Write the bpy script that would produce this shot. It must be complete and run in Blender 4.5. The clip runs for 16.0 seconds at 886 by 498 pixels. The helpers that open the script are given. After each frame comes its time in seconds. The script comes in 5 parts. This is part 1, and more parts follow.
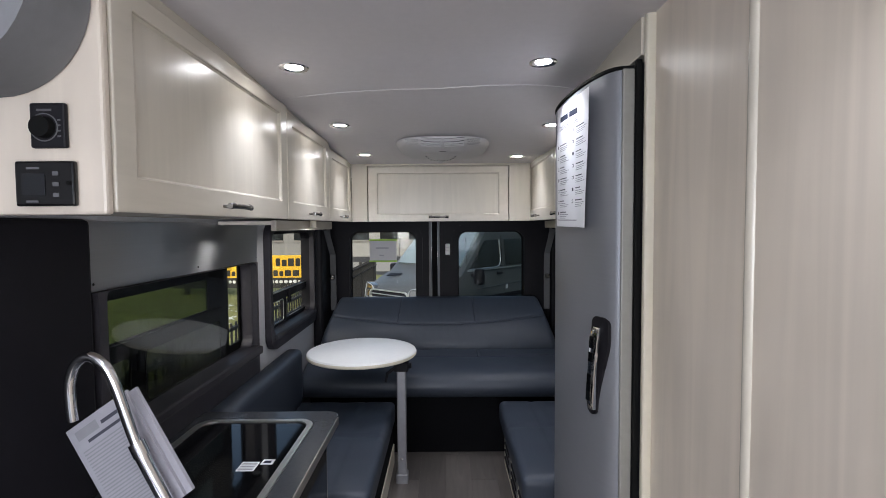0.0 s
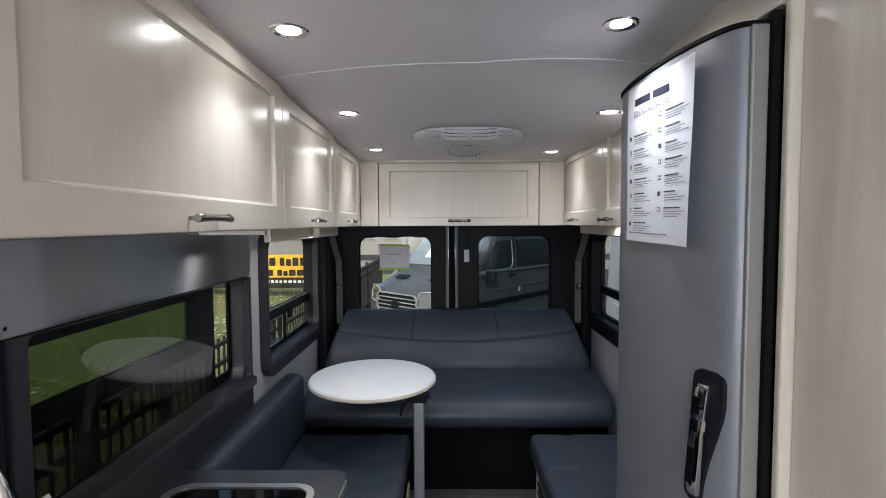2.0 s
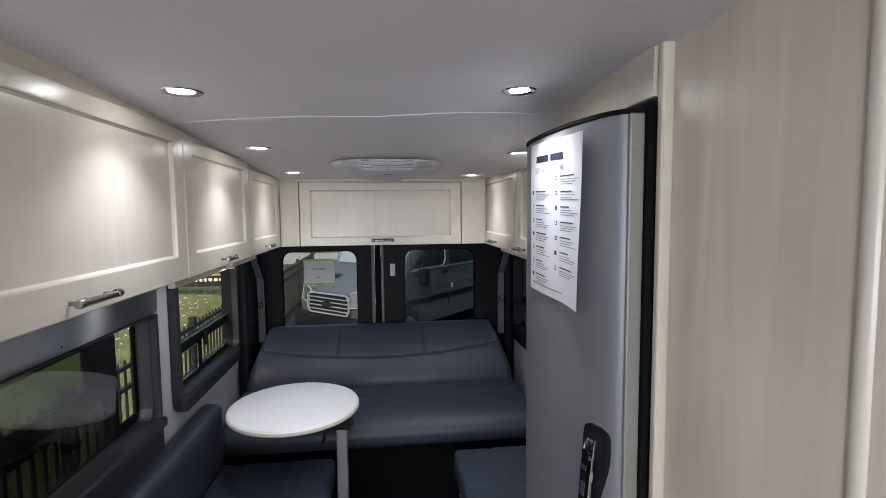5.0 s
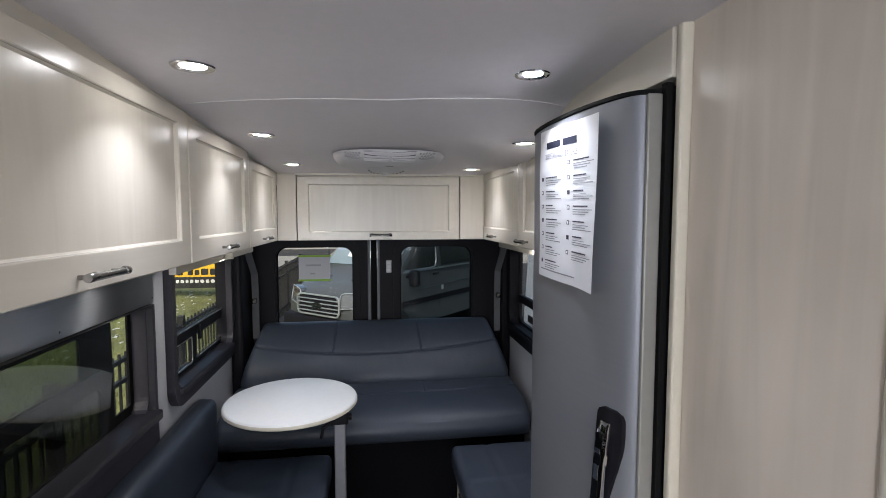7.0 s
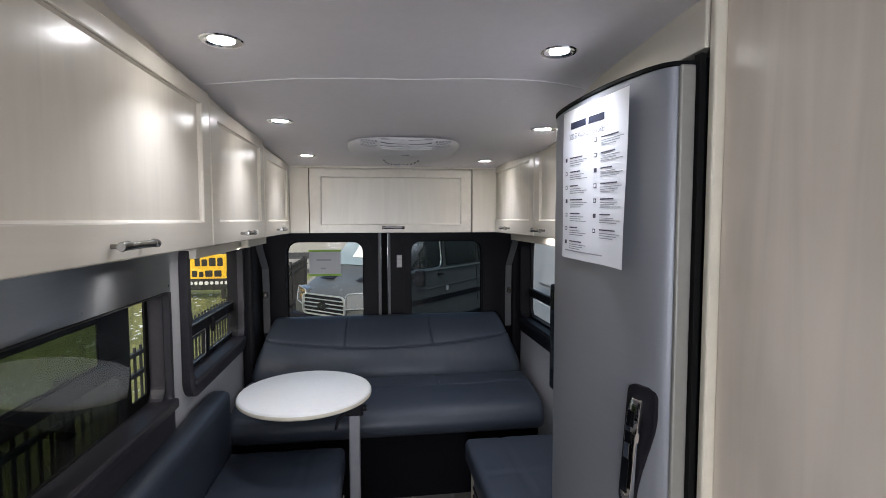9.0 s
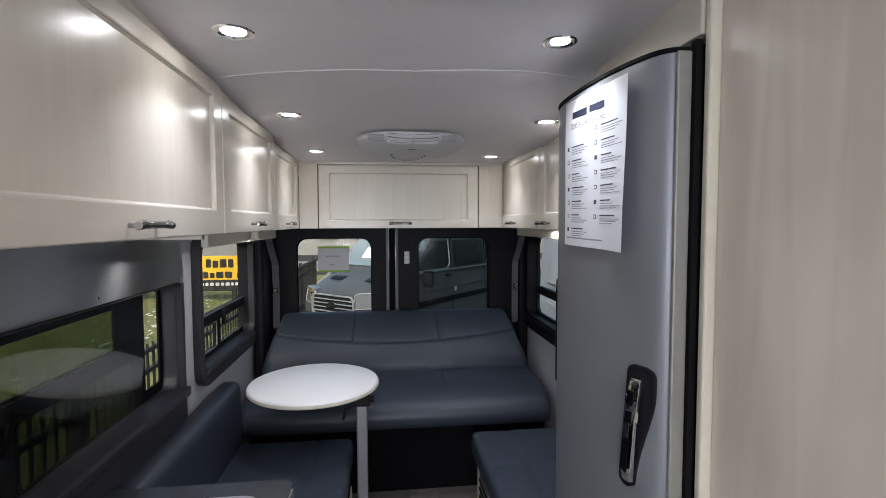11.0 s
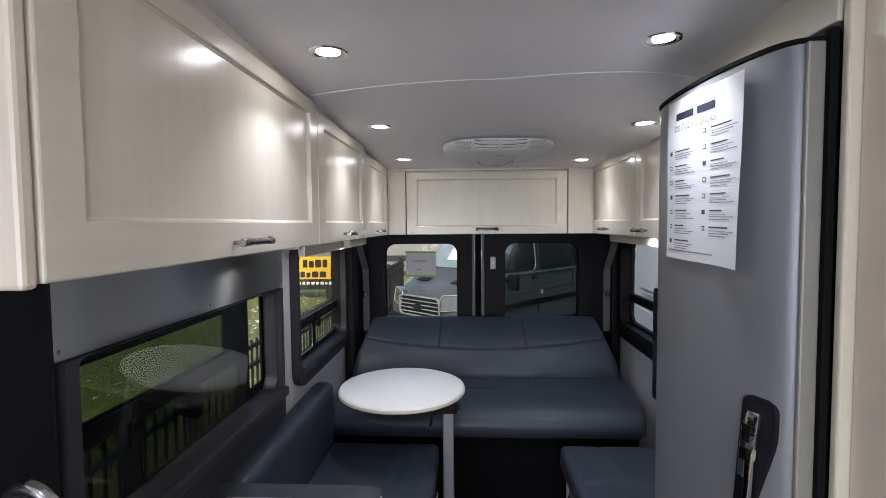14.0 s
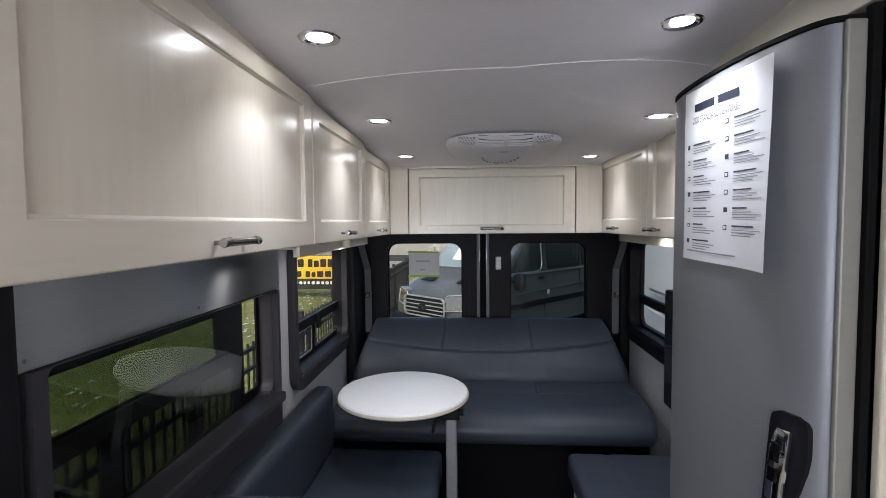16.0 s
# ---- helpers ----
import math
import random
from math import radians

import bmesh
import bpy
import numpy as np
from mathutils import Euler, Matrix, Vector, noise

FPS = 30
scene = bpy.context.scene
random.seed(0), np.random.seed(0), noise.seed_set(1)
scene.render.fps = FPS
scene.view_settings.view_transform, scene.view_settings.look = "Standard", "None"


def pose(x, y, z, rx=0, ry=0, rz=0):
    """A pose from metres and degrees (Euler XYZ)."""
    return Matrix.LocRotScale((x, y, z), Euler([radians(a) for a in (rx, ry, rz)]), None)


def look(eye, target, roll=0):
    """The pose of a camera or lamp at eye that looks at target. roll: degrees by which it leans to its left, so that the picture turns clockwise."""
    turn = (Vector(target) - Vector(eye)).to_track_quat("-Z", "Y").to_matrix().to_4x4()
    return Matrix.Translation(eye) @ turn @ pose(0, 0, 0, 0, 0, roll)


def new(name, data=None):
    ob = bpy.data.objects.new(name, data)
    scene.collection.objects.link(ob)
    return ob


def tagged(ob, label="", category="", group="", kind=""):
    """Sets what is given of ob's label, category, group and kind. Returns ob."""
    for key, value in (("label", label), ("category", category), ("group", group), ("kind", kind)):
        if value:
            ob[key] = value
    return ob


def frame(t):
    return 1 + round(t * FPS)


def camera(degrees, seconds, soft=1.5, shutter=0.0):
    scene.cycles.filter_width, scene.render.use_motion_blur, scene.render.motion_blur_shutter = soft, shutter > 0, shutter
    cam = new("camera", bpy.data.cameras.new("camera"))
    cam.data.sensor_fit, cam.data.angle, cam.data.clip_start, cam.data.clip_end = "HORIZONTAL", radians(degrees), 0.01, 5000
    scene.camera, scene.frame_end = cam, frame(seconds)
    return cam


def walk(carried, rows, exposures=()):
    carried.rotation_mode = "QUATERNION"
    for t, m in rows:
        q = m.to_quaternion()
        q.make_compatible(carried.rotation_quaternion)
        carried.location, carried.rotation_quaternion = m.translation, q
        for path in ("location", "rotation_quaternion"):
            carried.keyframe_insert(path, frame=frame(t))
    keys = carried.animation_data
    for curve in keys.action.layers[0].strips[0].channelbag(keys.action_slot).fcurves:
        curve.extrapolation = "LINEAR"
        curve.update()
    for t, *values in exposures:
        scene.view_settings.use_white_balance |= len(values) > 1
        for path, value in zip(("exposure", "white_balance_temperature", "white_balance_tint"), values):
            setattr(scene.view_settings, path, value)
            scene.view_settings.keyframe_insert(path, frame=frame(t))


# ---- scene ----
cam = camera(84.0, 16.0, soft=0.9)
PATH = [
    (0, (0.041, 0.0, 1.489), (0.033, 1.998, 1.395), -0.4),
    (0.5, (-0.015, 0.113, 1.535), (-0.017, 2.11, 1.432), -0.3),
    (1, (-0.081, 0.198, 1.56), (-0.084, 2.196, 1.455), -0.2),
    (1.5, (-0.1, 0.278, 1.551), (-0.108, 2.275, 1.445), -0.3),
    (2, (-0.058, 0.41, 1.537), (-0.086, 2.407, 1.432), -0.3),
    (2.5, (-0.026, 0.508, 1.509), (-0.068, 2.505, 1.408), -0.2),
    (3, (0.013, 0.478, 1.551), (-0.039, 2.474, 1.443), -0.3),
    (3.5, (0.026, 0.417, 1.653), (-0.021, 2.412, 1.526), -0.4),
    (4, (0.055, 0.422, 1.71), (0.134, 2.415, 1.569), -0.0),
    (4.2, (0.051, 0.414, 1.727), (0.196, 2.403, 1.57), -0.8),
    (6.5, (-0.032, 0.388, 1.721), (0.244, 2.363, 1.574), 0.0),
    (7, (-0.042, 0.411, 1.669), (0.236, 2.387, 1.532), 0.0),
    (7.5, (-0.052, 0.423, 1.651), (0.232, 2.398, 1.52), -0.0),
    (8, (-0.061, 0.415, 1.622), (0.219, 2.392, 1.496), -0.0),
    (8.5, (-0.087, 0.425, 1.614), (0.191, 2.402, 1.49), -0.1),
    (9, (-0.105, 0.426, 1.601), (0.166, 2.403, 1.48), -0.1),
    (11.5, (-0.088, 0.377, 1.552), (0.115, 2.364, 1.445), -0.2),
    (12, (-0.069, 0.373, 1.571), (0.091, 2.364, 1.46), -0.2),
    (12.5, (-0.068, 0.385, 1.562), (0.059, 2.378, 1.454), -0.3),
    (13, (-0.072, 0.388, 1.545), (-0.063, 2.385, 1.444), -0.4),
    (13.5, (-0.09, 0.408, 1.541), (-0.156, 2.405, 1.444), -0.5),
    (14, (-0.105, 0.419, 1.587), (-0.213, 2.414, 1.483), -0.5),
    (14.5, (-0.135, 0.424, 1.587), (-0.252, 2.417, 1.481), -0.4),
    (15, (-0.145, 0.431, 1.575), (-0.263, 2.425, 1.473), -0.5),
    (15.5, (-0.107, 0.459, 1.588), (-0.232, 2.452, 1.481), -0.4),
    (16, (-0.096, 0.508, 1.585), (-0.228, 2.501, 1.479), -0.5),
]
walk(cam, [(t, look(eye, target, roll)) for t, eye, target, roll in PATH])

# ---------------- world, sun, large lights ----------------
world = bpy.data.worlds.new("overcast_sky")
scene.world = world
world.use_nodes = True
wn = world.node_tree.nodes
sky = wn.new("ShaderNodeTexSky")
sky.sky_type = "NISHITA"
sky.sun_disc = False
sky.sun_elevation = radians(40)
sky.sun_rotation = radians(190)
sky.air_density, sky.dust_density, sky.ozone_density = 1.0, 4.0, 1.0
world.node_tree.links.new(sky.outputs[0], wn["Background"].inputs[0])
wn["Background"].inputs[1].default_value = 0.09

sun_data = bpy.data.lights.new("sun", "SUN")
sun_data.energy, sun_data.angle, sun_data.color = 0.9, radians(25), (1.0, 0.97, 0.92)
sun = new("sun", sun_data)
sun.matrix_world = pose(0, 0, 20, 50, 0, -10)
scene.view_settings.exposure = 1.26

# Last pair stands out of view: unseen lamps added to light the near end.
LIGHT_SPOTS = [(-0.451, 1.64, 2.012), (0.378, 1.70, 2.043), (-0.457, 2.37, 1.972), (0.535, 2.27, 1.934), (-0.454, 3.074, 1.933), (0.494, 3.10, 1.918),
               (-0.42, 0.50, 2.02), (0.36, 0.50, 2.03)]
LAMP_WATTS = 0.55
for k, (lx, ly, lz) in enumerate(LIGHT_SPOTS):
    d = bpy.data.lights.new("downlight_lamp", "AREA")
    d.shape, d.size, d.energy, d.color = "DISK", 0.05, LAMP_WATTS * (1.15, 1.05, 0.78, 1.0)[k // 2], (0.83, 0.868, 1.0)
    d.spread = radians(112)
    lo = new("downlight_lamp", d)
    lo.matrix_world = pose(lx, ly, lz - 0.022)
PUCKS = [(-0.662, 2.63, 1.5235, 0.033), (0.693, 2.70, 1.5235, 0.0)]
for px_, py_, pz_, drop in PUCKS:
    d = bpy.data.lights.new("puck_lamp", "AREA")
    d.shape, d.size, d.energy, d.color = "DISK", 0.03, 0.24, (1.0, 0.98, 0.95)
    lo = new("puck_lamp", d)
    lo.matrix_world = pose(px_, py_, pz_ - 0.013 - drop)

# unseen fill lamp added in an assumed windscreen opening, far behind the walk
d = bpy.data.lights.new("windscreen_fill", "AREA")
d.shape, d.size, d.size_y, d.energy, d.color = "RECTANGLE", 1.5, 0.7, 14.0, (0.825, 0.885, 1.0)
lo = new("windscreen_fill", d)
lo.matrix_world = look((0, -2.58, 1.3), (0, 0, 1.25))
# two unseen fill lamps added at assumed cab door windows to brighten the partition
for sx in (-1, 1):
    d = bpy.data.lights.new("cab_window_fill", "AREA")
    d.shape, d.size, d.size_y, d.energy, d.color = "RECTANGLE", 0.9, 0.6, 19.0, (0.825, 0.885, 1.0)
    lo = new("cab_window_fill", d)
    lo.matrix_world = look((sx * 0.95, -1.75, 1.35), (0, -1.2, 1.3))


# ---------------- materials ----------------
def mat(name, color, rough=0.5, metal=0.0, grain=None, bump=None, vary=0.08, coat=0.0, spec=0.5, scale=1.0, detail=1.0):
    """Principled material with two scales of variation. grain: (sx, sy, sz, amount) stretched noise; bump: (scale, strength)."""
    m = bpy.data.materials.new(name)
    m.use_nodes = True
    nt = m.node_tree
    n, l = nt.nodes, nt.links
    b = n["Principled BSDF"]
    b.inputs["Roughness"].default_value = rough
    b.inputs["Metallic"].default_value = metal
    b.inputs["Coat Weight"].default_value = coat
    b.inputs["Specular IOR Level"].default_value = spec
    tc = n.new("ShaderNodeTexCoord")
    big = n.new("ShaderNodeTexNoise")
    big.inputs["Scale"].default_value = 2.3 * scale
    big.inputs["Detail"].default_value = 3
    l.new(tc.outputs["Object"], big.inputs["Vector"])
    small = n.new("ShaderNodeTexNoise")
    small.inputs["Scale"].default_value = 40 * scale * detail
    small.inputs["Detail"].default_value = 4
    l.new(tc.outputs["Object"], small.inputs["Vector"])
    if grain:
        mp = n.new("ShaderNodeMapping")
        mp.inputs["Scale"].default_value = grain[:3]
        l.new(tc.outputs["Object"], mp.inputs["Vector"])
        small.inputs["Scale"].default_value = 1.0
        small.inputs["Detail"].default_value = 6
        small.inputs["Distortion"].default_value = 1.3
        l.new(mp.outputs[0], small.inputs["Vector"])
    mix = n.new("ShaderNodeMix")
    mix.data_type = "FLOAT"
    mix.inputs[0].default_value = 0.5
    l.new(big.outputs["Fac"], mix.inputs[2])
    l.new(small.outputs["Fac"], mix.inputs[3])
    ramp = n.new("ShaderNodeValToRGB")
    amt = grain[3] if grain else vary
    c = Vector(color[:3])
    ramp.color_ramp.interpolation = "EASE"
    ramp.color_ramp.elements[0].position, ramp.color_ramp.elements[1].position = 0.22, 0.78
    ramp.color_ramp.elements[0].color = (*(c * (1 - amt)), 1)
    ramp.color_ramp.elements[1].color = (*[min(1, v * (1 + amt)) for v in c], 1)
    l.new(mix.outputs[0], ramp.inputs[0])
    l.new(ramp.outputs[0], b.inputs["Base Color"])
    rr = n.new("ShaderNodeMapRange")
    spread = 0.025 if grain else 0.07
    rr.inputs["To Min"].default_value, rr.inputs["To Max"].default_value = max(0.02, rough - spread), min(1, rough + spread)
    l.new(big.outputs["Fac"], rr.inputs["Value"])
    l.new(rr.outputs[0], b.inputs["Roughness"])
    if bump:
        bn = n.new("ShaderNodeTexNoise")
        bn.inputs["Scale"].default_value = bump[0]
        bn.inputs["Detail"].default_value = 5
        l.new(tc.outputs["Object"], bn.inputs["Vector"])
        bp = n.new("ShaderNodeBump")
        bp.inputs["Strength"].default_value = bump[1]
        bp.inputs["Distance"].default_value = 0.002
        l.new(bn.outputs["Fac"], bp.inputs["Height"])
        l.new(bp.outputs[0], b.inputs["Normal"])
    return m


def glow(name, color, strength):
    m = bpy.data.materials.new(name)
    m.use_nodes = True
    b = m.node_tree.nodes["Principled BSDF"]
    b.inputs["Base Color"].default_value = (*color, 1)
    b.inputs["Emission Color"].default_value = (*color, 1)
    b.inputs["Emission Strength"].default_value = strength
    return m


def glass(name, tint, rough=0.0, base=0.006):
    m = bpy.data.materials.new(name)
    m.use_nodes = True
    nt = m.node_tree
    n, l = nt.nodes, nt.links
    n.remove(n["Principled BSDF"])
    tr = n.new("ShaderNodeBsdfTransparent")
    tr.inputs[0].default_value = (*tint, 1)
    gl = n.new("ShaderNodeBsdfGlossy")
    gl.inputs["Roughness"].default_value = rough
    lw = n.new("ShaderNodeLayerWeight")
    pw = n.new("ShaderNodeMath")
    pw.operation = "POWER"
    pw.inputs[1].default_value = 5.0
    l.new(lw.outputs["Facing"], pw.inputs[0])
    fr = n.new("ShaderNodeMapRange")
    fr.inputs["To Min"].default_value, fr.inputs["To Max"].default_value = base, 0.75
    l.new(pw.outputs[0], fr.inputs["Value"])
    mx = n.new("ShaderNodeMixShader")
    l.new(fr.outputs[0], mx.inputs[0])
    l.new(tr.outputs[0], mx.inputs[1])
    l.new(gl.outputs[0], mx.inputs[2])
    l.new(mx.outputs[0], n["Material Output"].inputs[0])
    return m


M_WOOD = mat("pale_maple", (0.62, 0.568, 0.478), 0.26, grain=(17, 17, 1.3, 0.085), bump=(90, 0.03))
M_WOODH = mat("pale_maple_long", (0.62, 0.568, 0.478), 0.26, grain=(17, 1.3, 17, 0.085), bump=(90, 0.03))
M_WOODP = mat("pale_maple_panel", (0.68, 0.595, 0.50), 0.35, grain=(14, 13, 0.7, 0.15), bump=(60, 0.03))
M_CEIL = mat("headliner_vinyl", (0.69, 0.66, 0.67), 0.75, vary=0.03, bump=(300, 0.10))
M_FABRIC = mat("grey_wall_fabric", (0.56, 0.56, 0.585), 0.95, vary=0.12, bump=(400, 0.4), detail=6)
M_BLACK = mat("black_plastic_trim", (0.0088, 0.008, 0.0108), 0.55, spec=0.22, vary=0.2, bump=(500, 0.15))
M_RUBBER = mat("black_rubber", (0.006, 0.006, 0.006), 0.75, vary=0.2, spec=0.12)
M_LEATHER = mat("slate_blue_leather", (0.043, 0.052, 0.070), 0.42, vary=0.15, spec=0.42, bump=(260, 0.35), detail=4)
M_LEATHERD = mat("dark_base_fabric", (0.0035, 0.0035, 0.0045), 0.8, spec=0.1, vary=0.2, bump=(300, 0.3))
M_FRIDGE = mat("grey_fridge_steel", (0.265, 0.27, 0.292), 0.46, metal=0.35, grain=(2, 2, 60, 0.03), bump=(200, 0.03))
M_ALU = mat("brushed_aluminium", (0.62, 0.61, 0.59), 0.3, metal=0.9, grain=(80, 80, 2, 0.06))
M_STEEL = mat("brushed_stainless_splash", (0.58, 0.59, 0.63), 0.29, metal=1.0, grain=(2, 1.2, 130, 0.05))
sb_ = M_STEEL.node_tree.nodes["Principled BSDF"]
sb_.inputs["Anisotropic"].default_value = 1.0
tg_ = M_STEEL.node_tree.nodes.new("ShaderNodeCombineXYZ")
tg_.inputs[2].default_value = 1.0
M_STEEL.node_tree.links.new(tg_.outputs[0], sb_.inputs["Tangent"])
M_CHROME = mat("chrome", (0.8, 0.8, 0.82), 0.07, metal=1.0, vary=0.03)
M_NICKEL = mat("satin_nickel", (0.24, 0.225, 0.21), 0.25, metal=1.0, vary=0.08)
M_WHITE = mat("white_laminate", (0.84, 0.83, 0.81), 0.42, vary=0.03)
M_EDGE = mat("cream_edge_band", (0.68, 0.62, 0.5), 0.45, vary=0.05)
M_PLASTW = mat("white_plastic", (0.68, 0.68, 0.69), 0.4, vary=0.03)
M_ACW = mat("warm_grey_white_plastic", (0.60, 0.585, 0.59), 0.45, vary=0.03)
M_VENT = mat("dark_vent_inside", (0.10, 0.10, 0.105), 0.8)
M_COUNTER = mat("dark_grey_laminate", (0.05, 0.053, 0.06), 0.24, vary=0.2, detail=4)
M_FLOOR = mat("grey_vinyl_floor", (0.12, 0.105, 0.095), 0.5, grain=(30, 3, 3, 0.25), bump=(120, 0.15))
M_PAPER = mat("white_paper", (0.74, 0.74, 0.76), 0.75, vary=0.02)
M_INK = mat("dark_ink", (0.06, 0.06, 0.08), 0.8)
M_INKB = mat("navy_ink", (0.02, 0.023, 0.04), 0.8, spec=0.2)
M_GREYINK = mat("grey_ink", (0.28, 0.28, 0.3), 0.8)
M_COOK = mat("black_cook_glass", (0.004, 0.004, 0.0045), 0.04, vary=0.1, spec=0.5)
M_LENS = glow("downlight_lens", (0.97, 0.98, 1.0), 30.0)
M_PUCK = glow("puck_lens", (1.0, 0.98, 0.95), 5.0)
M_SLOTD = mat("grey_vent_hole", (0.22, 0.22, 0.23), 0.8)
M_GRILLEBAR = mat("silver_grille_plastic", (0.46, 0.48, 0.49), 0.3, metal=0.5)
# Lilac-grey page; the shade it lies in is put into a darker base.
M_PAGE = mat("shaded_lilac_page", (0.36, 0.35, 0.39), 0.6, vary=0.08)
M_POST = mat("satin_grey_post", (0.30, 0.30, 0.32), 0.45, metal=0.4)
M_SILL = mat("dark_plum_grey_plastic", (0.036, 0.033, 0.040), 0.45, vary=0.2, spec=0.4, bump=(400, 0.2))
M_SCREEN = mat("dark_screen", (0.01, 0.012, 0.015), 0.08)
M_GLASS = glass("clear_window_glass", (0.93, 0.95, 0.94))
M_TINT = glass("tinted_window_glass", (0.36, 0.41, 0.34), base=0.0)
M_MESH = glass("dark_insect_screen", (0.19, 0.21, 0.18), base=0.0)
M_INNER = glass("inner_acrylic_sheet", (0.96, 0.97, 0.96), base=0.03)
M_SMOKE = glass("smoked_window_glass", (0.50, 0.56, 0.58), base=0.015)
M_ASPHALT = mat("wet_asphalt", (0.05, 0.05, 0.052), 0.85, spec=0.2, vary=0.3, bump=(60, 0.4), scale=0.5)
M_CONCRETE = mat("pale_concrete", (0.30, 0.285, 0.25), 0.8, vary=0.12, bump=(40, 0.3), scale=0.4)
M_IRON = mat("black_iron", (0.012, 0.012, 0.013), 0.5, vary=0.2)
M_SNOW = mat("old_snow", (0.75, 0.77, 0.8), 0.7, vary=0.06, bump=(30, 0.5))
M_YELLOW = mat("sign_yellow", (0.85, 0.50, 0.02), 0.5, vary=0.05)
M_SIGNBLACK = mat("sign_black", (0.012, 0.011, 0.01), 0.5)
M_SIGNWHITE = mat("sign_white", (0.75, 0.75, 0.75), 0.5)
M_PAINTG = mat("grey_van_paint", (0.078, 0.083, 0.085), 0.38, metal=0.05, vary=0.06, spec=0.4, coat=0.15)
M_PAINTW = mat("white_van_paint", (0.70, 0.72, 0.74), 0.35, vary=0.04, coat=0.3)
M_VANGLASS = mat("dark_van_glass", (0.012, 0.015, 0.017), 0.06, vary=0.2, spec=0.4)
# Van windscreen: the bright sky reflection is put into a pale half-metallic base.
M_SCREENGLASS = mat("sky_bright_windscreen", (0.42, 0.50, 0.50), 0.06, metal=0.55, vary=0.1)
M_LAMP = mat("headlight_glass", (0.11, 0.115, 0.12), 0.12, metal=0.3, vary=0.3, spec=0.7)
M_TYRE = mat("tyre_rubber", (0.02, 0.02, 0.02), 0.8)
M_BUILD = mat("pale_building_wall", (0.27, 0.265, 0.25), 0.8, vary=0.08, scale=0.2)
M_ROOF = mat("grey_roof", (0.12, 0.12, 0.13), 0.8, scale=0.3)
M_GREEN = mat("green_tape", (0.35, 0.6, 0.08), 0.6)
M_EDGEMETAL = mat("bronze_grey_edge", (0.30, 0.29, 0.26), 0.5, metal=0.3, vary=0.08)
M_DOOREDGE = mat("grey_door_edge", (0.16, 0.16, 0.165), 0.5, vary=0.1)
M_CONSOLE = mat("mid_grey_headliner", (0.20, 0.20, 0.21), 0.85, vary=0.06, bump=(300, 0.2))
M_PENCIL = mat("faint_marker", (0.5, 0.5, 0.55), 0.8)


def grass_material():
    m = mat("winter_grass", (0.20, 0.205, 0.07), 0.9, vary=0.5, bump=(25, 0.8), scale=1.0, detail=0.6)
    return m


M_GRASS = grass_material()


# ---------------- mesh helpers ----------------
def thing(name, label, category, group="", kind="", at=(0, 0, 0)):
    ob = new(name)
    ob.empty_display_size = 0.1
    ob.location = at
    return tagged(ob, label, category, group, kind)


def part(name, bm, material, parent=None, label="", smooth=False):
    me = bpy.data.meshes.new(name)
    bmesh.ops.recalc_face_normals(bm, faces=bm.faces)
    bm.to_mesh(me)
    bm.free()
    me.materials.append(material)
    if smooth:
        for p in me.polygons:
            p.use_smooth = True
        me.set_sharp_from_angle(angle=radians(40))
    ob = new(name, me)
    if parent:
        ob.parent = parent
        off = Vector()
        q = parent
        while q:
            off += q.location
            q = q.parent
        ob.data.transform(Matrix.Translation(-off))
    if label:
        ob["label"] = label
    return ob


def solo(name, bm, material, label, category, group="", kind="", smooth=False):
    return tagged(part(name, bm, material, None, "", smooth), label, category, group, kind)


def add_box(bm, x0, x1, y0, y1, z0, z1, bevel=0.0, seg=2):
    r = bmesh.ops.create_cube(bm, size=1.0)
    vs = r["verts"]
    for v in vs:
        v.co = Vector(((x0 + x1) / 2 + v.co.x * (x1 - x0), (y0 + y1) / 2 + v.co.y * (y1 - y0), (z0 + z1) / 2 + v.co.z * (z1 - z0)))
    if bevel:
        es = list({e for v in vs for e in v.link_edges})
        bmesh.ops.bevel(bm, geom=es, offset=bevel, segments=seg, affect="EDGES", profile=0.5)
    return vs


def box(x0, x1, y0, y1, z0, z1, bevel=0.0, seg=2):
    bm = bmesh.new()
    add_box(bm, x0, x1, y0, y1, z0, z1, bevel, seg)
    return bm


def add_tube(bm, pts, r, seg=12, caps=True):
    """A tube along points; r is a number or one per point."""
    pts = [Vector(p) for p in pts]
    rs = r if isinstance(r, (list, tuple)) else [r] * len(pts)
    rings = []
    up = Vector((0, 0, 1))
    last = None
    for i, p in enumerate(pts):
        d = (pts[min(i + 1, len(pts) - 1)] - pts[max(i - 1, 0)]).normalized()
        if last is None:
            a = d.cross(up if abs(d.z) < 0.95 else Vector((1, 0, 0))).normalized()
        else:
            a = (last - d * last.dot(d)).normalized()
        last = a
        b = d.cross(a)
        rings.append([bm.verts.new(p + (a * math.cos(2 * math.pi * k / seg) + b * math.sin(2 * math.pi * k / seg)) * rs[i]) for k in range(seg)])
    for u, v in zip(rings, rings[1:]):
        for k in range(seg):
            bm.faces.new((u[k], u[(k + 1) % seg], v[(k + 1) % seg], v[k]))
    if caps:
        bm.faces.new(rings[0][::-1])
        bm.faces.new(rings[-1])
    return bm


def tube(pts, r, seg=12):
    return add_tube(bmesh.new(), pts, r, seg)


